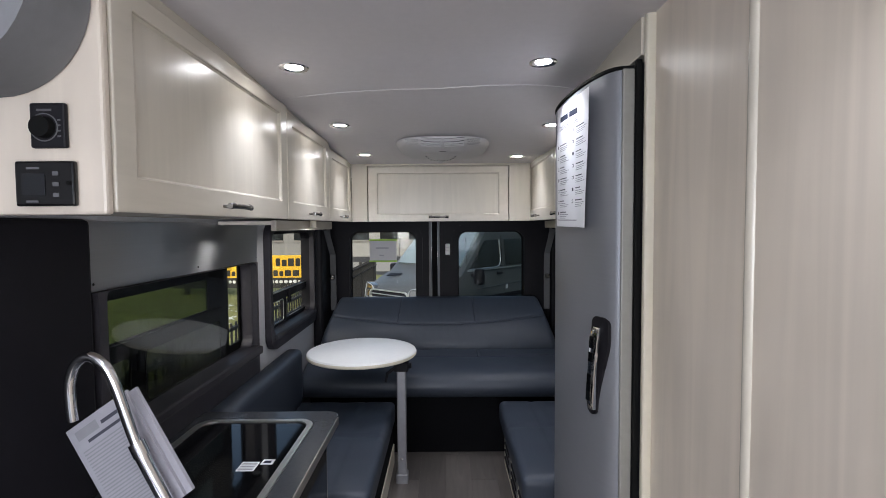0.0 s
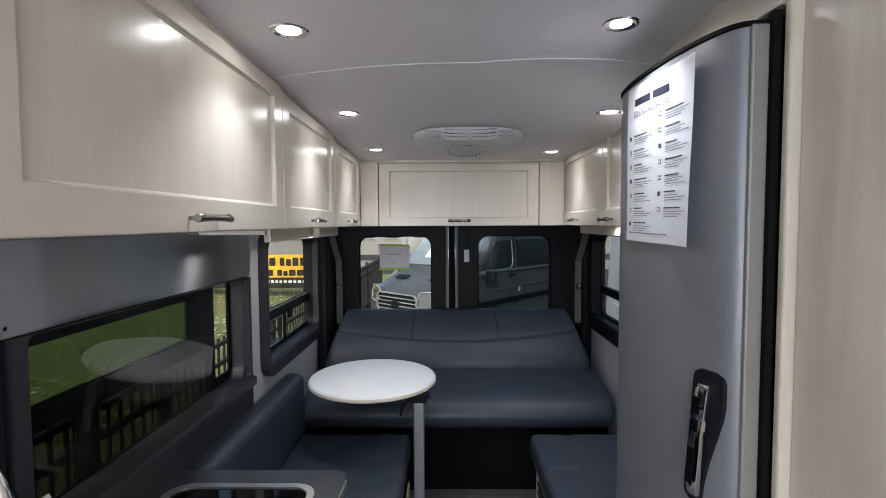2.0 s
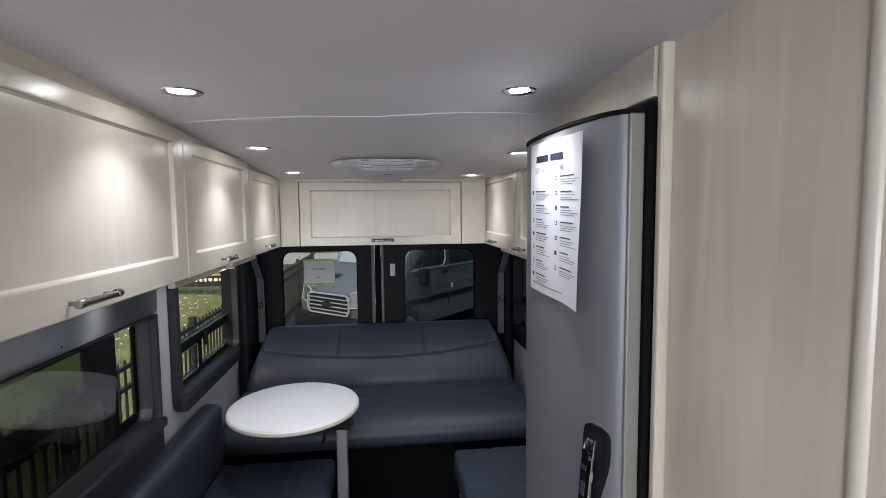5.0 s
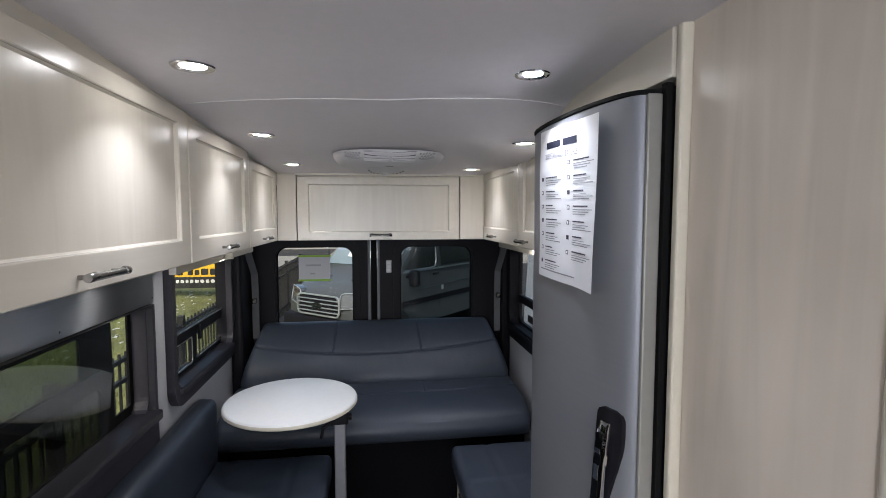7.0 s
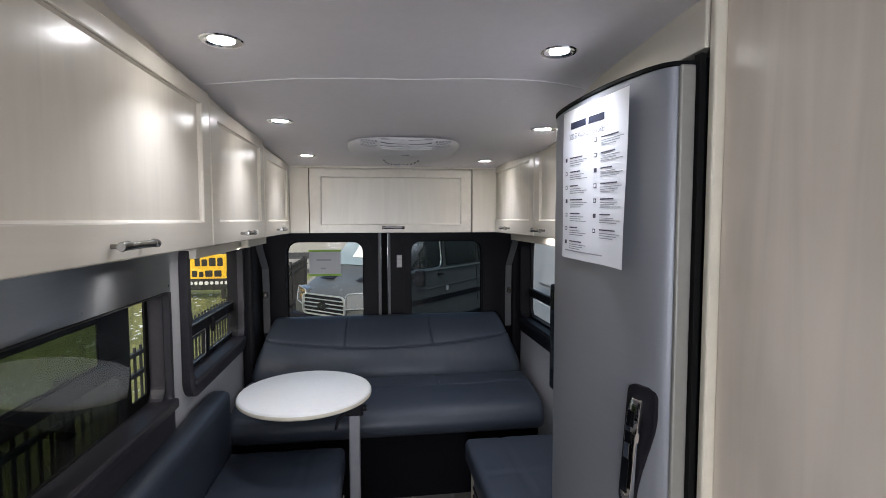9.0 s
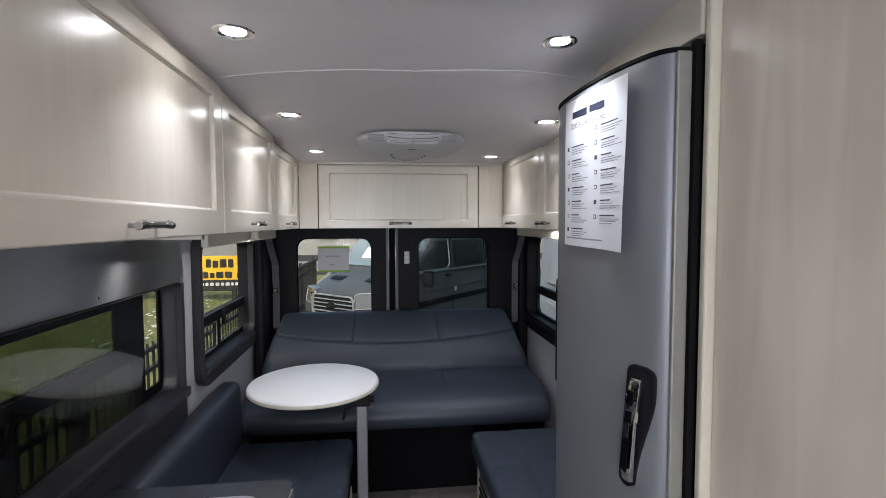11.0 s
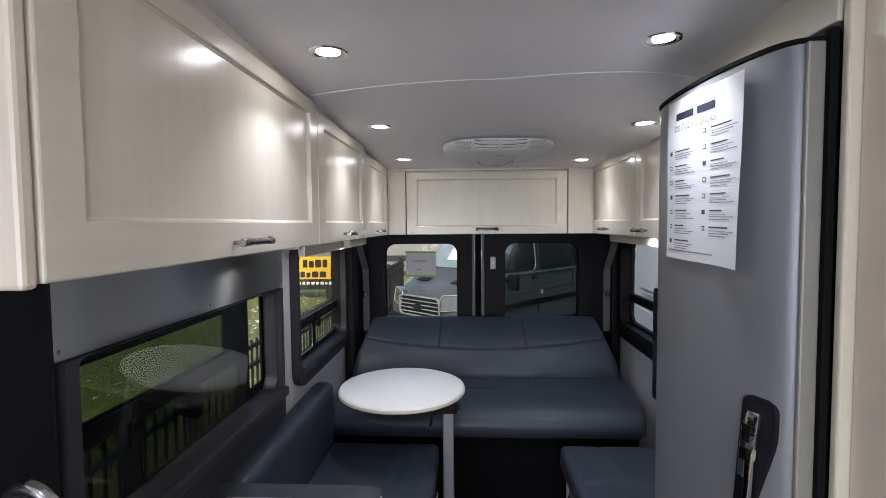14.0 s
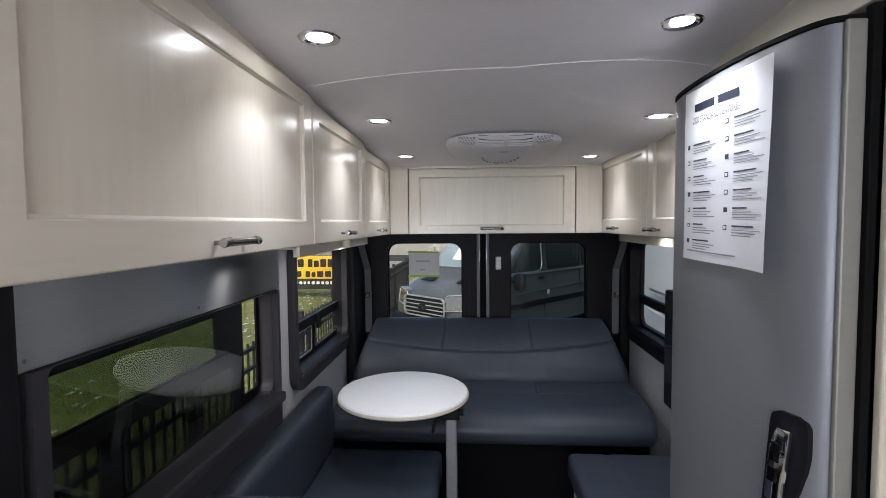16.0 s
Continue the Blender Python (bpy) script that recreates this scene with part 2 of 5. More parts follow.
def lathe(profile, seg=32, at=(0, 0, 0)):
    """Turn (radius, z) pairs about the upright axis at a place."""
    bm = bmesh.new()
    rings = []
    for r, z in profile:
        rings.append([bm.verts.new((at[0] + r * math.cos(2 * math.pi * k / seg), at[1] + r * math.sin(2 * math.pi * k / seg), at[2] + z)) for k in range(seg)])
    for u, v in zip(rings, rings[1:]):
        for k in range(seg):
            bm.faces.new((u[k], u[(k + 1) % seg], v[(k + 1) % seg], v[k]))
    bm.faces.new(rings[0][::-1])
    bm.faces.new(rings[-1])
    return bm


def rrect(a0, a1, b0, b1, r, n=6):
    """Rounded rectangle as a closed loop of 2D points."""
    out = []
    for ca, cb, s in ((a1 - r, b1 - r, 0), (a0 + r, b1 - r, 90), (a0 + r, b0 + r, 180), (a1 - r, b0 + r, 270)):
        for k in range(n + 1):
            t = radians(s + 90 * k / n)
            out.append((ca + r * math.cos(t), cb + r * math.sin(t)))
    return out


def plate(outer, holes, to3d, depth, bevel=0.0):
    """A flat plate with holes; to3d maps (a, b) to a place, depth is the vector of its thickness."""
    bm = bmesh.new()
    edges = []
    for loop in (outer, *holes):
        vs = [bm.verts.new(to3d(*p)) for p in loop]
        edges += [bm.edges.new((vs[i], vs[(i + 1) % len(vs)])) for i in range(len(vs))]
    bmesh.ops.triangle_fill(bm, use_beauty=True, use_dissolve=False, edges=edges)
    r = bmesh.ops.extrude_face_region(bm, geom=list(bm.faces))
    bmesh.ops.translate(bm, vec=Vector(depth), verts=[g for g in r["geom"] if isinstance(g, bmesh.types.BMVert)])
    return bm


def grid_sheet(nu, nv, fn):
    """A sheet of nu x nv cells from fn(u, v), u and v in 0..1."""
    bm = bmesh.new()
    vs = [[bm.verts.new(fn(i / nu, j / nv)) for j in range(nv + 1)] for i in range(nu + 1)]
    for i in range(nu):
        for j in range(nv):
            bm.faces.new((vs[i][j], vs[i + 1][j], vs[i + 1][j + 1], vs[i][j + 1]))
    return bm, vs


def closed_loft(nu, profile_at):
    """A solid lofted through nu + 1 closed profiles; profile_at(u) gives the loop of places."""
    bm = bmesh.new()
    rings = [[bm.verts.new(p) for p in profile_at(i / nu)] for i in range(nu + 1)]
    n = len(rings[0])
    for a, b in zip(rings, rings[1:]):
        for k in range(n):
            bm.faces.new((a[k], a[(k + 1) % n], b[(k + 1) % n], b[k]))
    bm.faces.new(rings[0][::-1])
    bm.faces.new(rings[-1])
    return bm


def smooth_path(pts, n):
    """Points on a Catmull-Rom curve through pts, n per span."""
    pts = [Vector(p) for p in pts]
    out = []
    for i in range(len(pts) - 1):
        p0, p1, p2, p3 = pts[max(i - 1, 0)], pts[i], pts[i + 1], pts[min(i + 2, len(pts) - 1)]
        for k in range(n):
            t = k / n
            out.append(0.5 * (2 * p1 + (p2 - p0) * t + (2 * p0 - 5 * p1 + 4 * p2 - p3) * t * t + (3 * p1 - p0 - 3 * p2 + p3) * t ** 3))
    out.append(pts[-1])
    return out


# ---------------- the large structure of the van's cabin ----------------
XL, XR = -0.96, 0.96
YB = 4.0


def seam_y(x):
    return 1.86 + 0.11 * ((x + 0.05) / 0.55) ** 2


def ceil_z(x, y):
    def ease(t):
        t = min(1.0, max(0.0, t))
        return t * t * (3 - 2 * t)
    past = ease((y - 1.9) / 0.5)
    droop = 0.055 * ease((x - 0.15) / 0.5) * past * (1 - ease((y - 2.5) / 0.9))
    return 2.02 - 0.055 * max(0.0, y - 1.5) + 0.09 * max(0.0, x) * (1 - past) - droop


def ceiling_mesh():
    def fn(u, v):
        x, y = -1.0 + 2.0 * u, -2.6 + 6.75 * v
        return (x, y, ceil_z(x, y))
    bm, _ = grid_sheet(32, 220, fn)
    r = bmesh.ops.extrude_face_region(bm, geom=list(bm.faces))
    bmesh.ops.translate(bm, vec=(0, 0, 0.11), verts=[g for g in r["geom"] if isinstance(g, bmesh.types.BMVert)])
    return bm


solo("ceiling", ceiling_mesh(), M_CEIL, "pale grey vinyl headliner, gently sloping down to the rear", "ceiling", kind="structure", smooth=True)
seam = []
for k in range(25):
    x = -0.6 + 1.22 * k / 24
    y = seam_y(x)
    seam.append((x, y, ceil_z(x, y) - 0.001))
solo("ceiling_trim", tube(seam, 0.0014, 8), M_CEIL, "thin curved welt across the headliner joint", "trim", kind="structure", smooth=True)

solo("floor", box(-1.0, 1.0, -2.6, 4.1, -0.06, 0.0), M_FLOOR, "grey wood-look vinyl floor", "floor", kind="structure")

# side walls with window openings
KW = (1.40, 2.52, 0.86, 1.34)
RWL = (2.74, 3.62, 0.86, 1.46)
RWR = (2.75, 3.84, 0.86, 1.46)


def side_wall(x, depth, holes, name, label):
    outer = [(-2.6, 0.0), (4.1, 0.0), (4.1, 2.05), (-2.6, 2.05)]
    bm = plate(outer, [rrect(h[0], h[1], h[2], h[3], 0.07) for h in holes], lambda a, b: (x, a, b), (depth, 0, 0))
    solo(name, bm, M_FABRIC, label, "wall", kind="structure")


# Assumed cab door opening behind the walk, unseen, cut where the fill lamps stand.
CABW = (-2.2, -1.3, 1.05, 1.65)
side_wall(XL, -0.06, [KW, RWL, CABW], "wall_left", "grey fabric-lined van side wall with two windows")
side_wall(XR, 0.06, [RWR, CABW], "wall_right", "grey fabric-lined van side wall with one window")
solo("wall_front", plate([(-1.0, 0.0), (1.0, 0.0), (1.0, 2.1), (-1.0, 2.1)], [rrect(-0.8, 0.8, 0.92, 1.68, 0.15)], lambda a, b: (a, -2.66, b), (0, 0.06, 0)), M_FABRIC, "plain grey wall closing the cabin", "wall", kind="structure")
# bathroom and wardrobe wall beside the aisle
solo("wall_panel", box(0.63, 0.68, -1.1, 1.393, 0, 2.12, 0.003), M_WOODP, "pale maple laminate partition beside the fridge", "wall", kind="structure")
solo("trim", closed_loft(1, lambda u: [(0.632 - 0.011 * math.sin(math.pi * k / 8), 0.95 + 0.014 * math.cos(math.pi * k / 8), 2.09 * u) for k in range(9)]), M_WOOD,
     "rounded pale maple bead down the partition", "trim", kind="structure", smooth=True)
solo("trim", box(0.606, 0.66, 1.394, 1.416, 0, 2.1, 0.006, 3), M_EDGE, "rounded pale edge band at the end of the partition", "trim", kind="structure")

fl = bpy.data.objects["floor"]
PLANKW, PLANKL = 0.152, 0.92
M_PLANK = mat("grey_oak_plank", (0.13, 0.115, 0.105), 0.45, grain=(26, 2.5, 3, 0.30), bump=(120, 0.2))
oi = M_PLANK.node_tree.nodes.new("ShaderNodeObjectInfo")
mr = M_PLANK.node_tree.nodes.new("ShaderNodeMapRange")
mr.inputs["To Min"].default_value, mr.inputs["To Max"].default_value = 0.82, 1.18
hs = M_PLANK.node_tree.nodes.new("ShaderNodeHueSaturation")
pb = M_PLANK.node_tree.nodes["Principled BSDF"]
src = pb.inputs["Base Color"].links[0].from_socket
M_PLANK.node_tree.links.new(oi.outputs["Random"], mr.inputs["Value"])
M_PLANK.node_tree.links.new(mr.outputs[0], hs.inputs["Value"])
M_PLANK.node_tree.links.new(src, hs.inputs["Color"])
M_PLANK.node_tree.links.new(hs.outputs[0], pb.inputs["Base Color"])
first = None
for i in range(6):
    for j in range(5):
        x, y = -0.42 + PLANKW * i, -0.55 + PLANKL * j - 0.31 * (i % 3)
        if first is None:
            first = part("plank", box(0, PLANKW - 0.002, 0, PLANKL - 0.002, 0.0, 0.004, 0.0008, 1), M_PLANK, None)
            o = first
        else:
            o = first.copy()
            scene.collection.objects.link(o)
        o.location = (x, y, 0.0)
        o.parent = fl


# ---------------- built-in cupboards ----------------
def face_map(kind, plane):
    """Maps (a, b, d): along the face, up, and out into the room."""
    if kind == "left":
        return lambda a, b, d: Vector((plane + d, a, b))
    if kind == "right":
        return lambda a, b, d: Vector((plane - d, a, b))
    return lambda a, b, d: Vector((a, plane - d, b))


def add_slab(bm, f, a0, a1, b0, b1, d0, d1, bevel=0.0):
    p, q = f(a0, b0, d0), f(a1, b1, d1)
    lo = [min(p[i], q[i]) for i in range(3)]
    hi = [max(p[i], q[i]) for i in range(3)]
    return add_box(bm, lo[0], hi[0], lo[1], hi[1], lo[2], hi[2], bevel)


def slab(f, a0, a1, b0, b1, d0, d1, bevel=0.0):
    bm = bmesh.new()
    add_slab(bm, f, a0, a1, b0, b1, d0, d1, bevel)
    return bm


def shaker_frame(f, a0, a1, b0, b1, sa, sb, st):
    """Door frame with stiles sa, bottom rail sb, top rail st and a chamfer down to the field."""
    outer = [(a0, b0), (a1, b0), (a1, b1), (a0, b1)]
    hole = [(a0 + sa, b0 + sb), (a1 - sa, b0 + sb), (a1 - sa, b1 - st), (a0 + sa, b1 - st)]
    bm = plate(outer, [hole], lambda a, b: f(a, b, 0.0), f(0, 0, 0.02) - f(0, 0, 0))
    es = [e for e in bm.edges if len(e.link_faces) == 2 and e.calc_face_angle(0) > 0.5]
    bmesh.ops.bevel(bm, geom=es, offset=0.0035, segments=2, affect="EDGES", profile=0.5)
    return bm


def field_panel(f, a0, a1, b0, b1, sa, sb, st):
    bm = bmesh.new()
    ins = 0.005
    o = [(a0 + sa - 0.003, b0 + sb - 0.003), (a1 - sa + 0.003, b0 + sb - 0.003), (a1 - sa + 0.003, b1 - st + 0.003), (a0 + sa - 0.003, b1 - st + 0.003)]
    i = [(a0 + sa + ins, b0 + sb + ins), (a1 - sa - ins, b0 + sb + ins), (a1 - sa - ins, b1 - st - ins), (a0 + sa + ins, b1 - st - ins)]
    vo = [bm.verts.new(f(a, b, 0.016)) for a, b in o]
    vi = [bm.verts.new(f(a, b, 0.008)) for a, b in i]
    vb = [bm.verts.new(f(a, b, 0.002)) for a, b in o]
    for k in range(4):
        bm.faces.new((vo[k], vo[(k + 1) % 4], vi[(k + 1) % 4], vi[k]))
        bm.faces.new((vo[k], vo[(k + 1) % 4], vb[(k + 1) % 4], vb[k]))
    bm.faces.new(vi)
    bm.faces.new(vb)
    return bm


def bar_handle(f, a, b, length, parent):
    """Bowed satin bar with two thicker ends on posts."""
    h = length / 2
    bm = bmesh.new()
    pts, rs = [], []
    for k in range(17):
        t = -1 + k / 8
        pts.append(f(a + h * t, b + 0.001 * (1 - t * t), 0.046 + 0.004 * (1 - t * t)))
        rs.append(0.0078 + 0.0006 * abs(t) ** 3)
    add_tube(bm, pts, rs, 10)
    hd = part("handle", bm, M_NICKEL, parent, "curved satin nickel bar handle", True)
    for s in (-1, 1):
        part("handle_post", tube([f(a + s * h * 0.8, b, 0.018), f(a + s * h * 0.8, b, 0.048)], 0.005, 10), M_NICKEL, hd, "", True)
        part("handle_cap", tube([f(a + s * h * 0.70, b + 0.002, 0.049), f(a + s * h * 0.74, b + 0.002, 0.0485), f(a + s * h * 1.0, b, 0.0455), f(a + s * h * 1.03, b, 0.0455)], [0.0080, 0.0092, 0.0092, 0.0084], 14), M_NICKEL, hd, "", True)
    return hd


def cupboard(f, a0, a1, b0, b1, depth, handle_a, handle_len, label, group, sa=0.07, sb=0.075, st=0.045, name="wall_cabinet", name_top=True):
    t = thing(name, label, "cabinet", group, at=f((a0 + a1) / 2, b0, -depth / 2))
    part("body", slab(f, a0 + 0.001, a1 - 0.001, b0 + 0.004, b1 + (0.05 if name_top else 0.0), -depth, -0.002, 0.002), M_WOODH, t)
    g = 0.0025
    door = part("door", shaker_frame(f, a0 + g, a1 - g, b0, b1 - 0.004, sa, sb, st), M_WOODH, t, "shaker door frame of pale maple")
    part("field", field_panel(f, a0 + g, a1 - g, b0, b1 - 0.004, sa, sb, st), M_WOOD, door, "recessed flat panel with upright grain")
    bar_handle(f, handle_a, b0 + 0.030, handle_len, door)
    return t


FL, FR, FB = face_map("left", -0.62), face_map("right", 0.65), face_map("rear", 3.42)
ROW = "overhead cabinets"
cupboard(FL, 0.962, 2.022, 1.52, 1.985, 0.33, 1.49, 0.15, "long pale maple overhead cabinet above the kitchen window", ROW)
cupboard(FL, 2.024, 2.752, 1.52, 1.962, 0.33, 2.385, 0.12, "pale maple overhead cabinet with a shaker door", ROW)
cupboard(FL, 2.754, 3.40, 1.52, 1.93, 0.33, 3.06, 0.12, "pale maple overhead cabinet beside the rear corner", ROW)
cupboard(FB, -0.489, 0.482, 1.52, 1.90, 0.3, 0.0, 0.13, "wide pale maple overhead cabinet above the rear doors", ROW, sa=0.065, sb=0.05, st=0.045)
cupboard(FR, 2.66, 3.50, 1.52, 1.93, 0.29, 3.12, 0.12, "pale maple overhead cabinet beside the rear corner", ROW)
cupboard(FR, 2.06, 2.656, 1.52, 1.96, 0.29, 2.55, 0.12, "pale maple overhead cabinet next to the fridge", ROW)
solo("corner_filler", box(-0.60, -0.492, 3.403, 3.44, 1.52, 1.92, 0.003), M_WOOD, "plain pale maple strip filling the cabinet corner", "trim", kind="structure")
solo("corner_filler", box(0.485, 0.632, 3.403, 3.44, 1.52, 1.92, 0.003), M_WOOD, "plain pale maple strip filling the cabinet corner", "trim", kind="structure")
solo("cornice", box(-0.60, 0.632, 3.395, 3.44, 1.903, 1.955, 0.004), M_WOOD, "pale maple strip between rear cabinet and headliner", "trim", kind="structure")
# end panel that carries the controls
solo("end_panel", box(-0.95, -0.602, 0.938, 0.960, 1.515, 2.02, 0.006), M_WOODP, "pale maple end panel carrying two control units", "panel", kind="structure")
# valances below the rear cabinets, with a puck light in each
for s, x0, y0, y1 in ((-1, -0.70, 2.13, 3.18), (1, 0.742, 2.08, 3.40)):
    v = thing("light_valance", "pale maple strip below the overhead cabinet", "valance", "valances", at=(x0, (y0 + y1) / 2, 1.475))
    part("strip", box(x0 - 0.012, x0 + 0.012, y0, y1, 1.472, 1.519, 0.003), M_WOODH, v)
    part("soffit", box(min(x0, s * 0.94), max(x0, s * 0.94), y0, y1, 1.499, 1.5145), M_WOODH, v)
for px_, py_, pz_, drop in PUCKS:
    p = thing("puck_light", "small round lit light under the overhead cabinet", "light", "puck lights", at=(px_, py_, pz_))
    part("rim", lathe([(0.016, 0), (0.016, -0.003 - drop), (0.021, -0.004 - drop), (0.020, -0.009 - drop), (0.015, -0.005 - drop)], 24, (px_, py_, pz_)), M_EDGE, p, "", True)
    part("lens", lathe([(0.015, -0.004 - drop), (0.015, -0.007 - drop), (0.008, -0.009 - drop)], 20, (px_, py_, pz_)), M_PUCK, p, "", True)

# ---------------- ceiling lights and air conditioner ----------------
# The last two fittings are added ones, out of view.
for lx, ly, lz in LIGHT_SPOTS:
    z = ceil_z(lx, ly)
    p = thing("ceiling_light", "round recessed lit downlight with a chrome rim", "light", "ceiling downlights", at=(lx, ly, z))
    part("rim", lathe([(0.030, 0.004), (0.045, 0.001), (0.049, -0.002), (0.046, -0.0048), (0.038, -0.0042), (0.0298, -0.0005)], 32, (lx, ly, z)), M_CHROME, p, "polished metal rim", True)
    part("lens", lathe([(0.0295, 0.0005), (0.029, -0.0015), (0.02, -0.0030), (0.004, -0.0035)], 24, (lx, ly, z)), M_LENS, p, "glowing frosted lens", True)


def air_conditioner():
    cx, cy, a, b = 0.032, 2.87, 0.262, 0.31
    ztop = ceil_z(cx, cy) + 0.006
    t = thing("air_conditioner", "white oval ceiling air conditioner with slotted grilles", "air conditioner", at=(cx, cy, ztop))
    steps = [(1.0, 0.0), (1.0, 0.008), (0.97, 0.020), (0.90, 0.034), (0.78, 0.047), (0.6, 0.056), (0.3, 0.062), (0.05, 0.063)]
    def under(x, y):
        """Depth of the housing below its top at a place."""
        q = (abs((x - cx) / a) ** 3.2 + abs((y - cy) / b) ** 3.2) ** (1 / 3.2)
        for (s0, d0), (s1, d1) in zip(steps[1:], steps[2:]):
            if s1 <= q <= s0:
                return d0 + (d1 - d0) * (s0 - q) / (s0 - s1)
        return steps[-1][1] if q < 0.1 else steps[1][1]
    bm = bmesh.new()
    vs = []
    for s, d in steps:
        row = []
        for k in range(64):
            th = 2 * math.pi * k / 64
            co, si = math.cos(th), math.sin(th)
            e = 2 / 3.2
            row.append(bm.verts.new((cx + a * s * math.copysign(abs(co) ** e, co), cy + b * s * math.copysign(abs(si) ** e, si), ztop - d)))
        vs.append(row)
    for u, v in zip(vs, vs[1:]):
        for k in range(64):
            bm.faces.new((u[k], u[(k + 1) % 64], v[(k + 1) % 64], v[k]))
    bm.faces.new(vs[0][::-1])
    bm.faces.new(vs[-1])
    part("housing", bm, M_ACW, t, "smooth white plastic housing", True)
    def patch(x0, x1, y0, y1, out, thick):
        """A thin plate that follows the underside."""
        g, _ = grid_sheet(6, 6, lambda u, v: (x0 + (x1 - x0) * u, y0 + (y1 - y0) * v, ztop - under(x0 + (x1 - x0) * u, y0 + (y1 - y0) * v) - out))
        r = bmesh.ops.extrude_face_region(g, geom=list(g.faces))
        bmesh.ops.translate(g, vec=(0, 0, thick), verts=[q for q in r["geom"] if isinstance(q, bmesh.types.BMVert)])
        return g
    y0 = cy - b
    for s in (-1, 1):
        xc = cx + s * 0.060
        grille = part("grille", patch(xc - 0.054, xc + 0.054, y0 + 0.002, y0 + 0.058, 0.002, 0.004), M_VENT, t, "dark slotted air outlet")
        for k in range(4):
            y = y0 + 0.002 + 0.0155 * k
            part("slat", patch(xc - 0.054, xc + 0.054, y, y + 0.0075, 0.006, 0.006), M_ACW, grille)
        for q in (-1, 1):
            part("slat", patch(xc + q * 0.054 - 0.003, xc + q * 0.054 + 0.003, y0 + 0.001, y0 + 0.060, 0.006, 0.006), M_ACW, grille)
        for r in range(4):
            for k in range(5):
                x = cx + s * (0.132 + 0.014 * k + 0.007 * (r % 2))
                y = y0 + 0.014 + 0.011 * r + 0.004 * k
                part("vent_hole", patch(x - 0.004, x + 0.004, y, y + 0.005, 0.0015, 0.003), M_SLOTD, t)
    # fan-shaped outlet at the far side, ribbed, with a row of small dark openings along its rim
    def dish(u, v):
        th = math.pi * u
        q = 0.02 + 0.98 * v
        x, y = cx - 0.012 + 0.098 * q * math.cos(th), cy - 0.17 + 0.36 * q * math.sin(th)
        return (x, y, ztop - under(x, y) - 0.010 * (1 - v ** 4) * min(1.0, 2.5 * q * math.sin(th)) - 0.0014 * math.cos(th * 28) * v - 0.0005)
    nz, _ = grid_sheet(84, 8, dish)
    r = bmesh.ops.extrude_face_region(nz, geom=list(nz.faces))
    bmesh.ops.translate(nz, vec=(0, 0, 0.004), verts=[q for q in r["geom"] if isinstance(q, bmesh.types.BMVert)])
    outlet = part("outlet", nz, M_ACW, t, "ribbed fan-shaped air outlet", True)
    for k in range(11):
        th = math.pi * (0.12 + 0.076 * k)
        x, y = cx - 0.012 + 0.088 * math.cos(th), cy - 0.17 + 0.325 * math.sin(th)
        part("opening", patch(x - 0.003, x + 0.003, y - 0.012, y + 0.012, 0.0095, 0.004), M_VENT, outlet)
    part("control_knob", lathe([(0.020, 0), (0.019, -0.010), (0.012, -0.016), (0.004, -0.017)], 24, (cx - 0.012, cy + 0.19, ztop - 0.056)), M_ACW, t, "", True)
    part("badge", patch(cx - 0.018, cx + 0.018, y0 + 0.135, y0 + 0.144, 0.001, 0.002), M_VENT, t, "small dark nameplate")


air_conditioner()


# ---------------- fridge with its posted sheet ----------------
FACE = [(0.575, 1.437), (0.545, 1.447), (0.523, 1.475), (0.505, 1.53), (0.488, 1.62), (0.479, 1.72), (0.476, 1.82), (0.478, 1.90), (0.486, 1.98), (0.50, 2.03), (0.52, 2.05)]
FACE = [(p.x, p.y) for p in smooth_path([(x, y, 0) for x, y in FACE], 4)]


def face_at(s):
    """Place and outward normal on the bowed fridge door, s in 0..1 from its near to its far edge."""
    k = s * (len(FACE) - 1)
    i = min(int(k), len(FACE) - 2)
    p, q = Vector(FACE[i]), Vector(FACE[i + 1])
    d = (q - p).normalized()
    return p.lerp(q, k - i), Vector((-d.y, d.x))


def face_s(y):
    """The place along the door at which it has this y."""
    for i in range(len(FACE) - 1):
        if FACE[i][1] <= y <= FACE[i + 1][1]:
            return (i + (y - FACE[i][1]) / max(1e-6, FACE[i + 1][1] - FACE[i][1])) / (len(FACE) - 1)
    return 0.0 if y < FACE[0][1] else 1.0


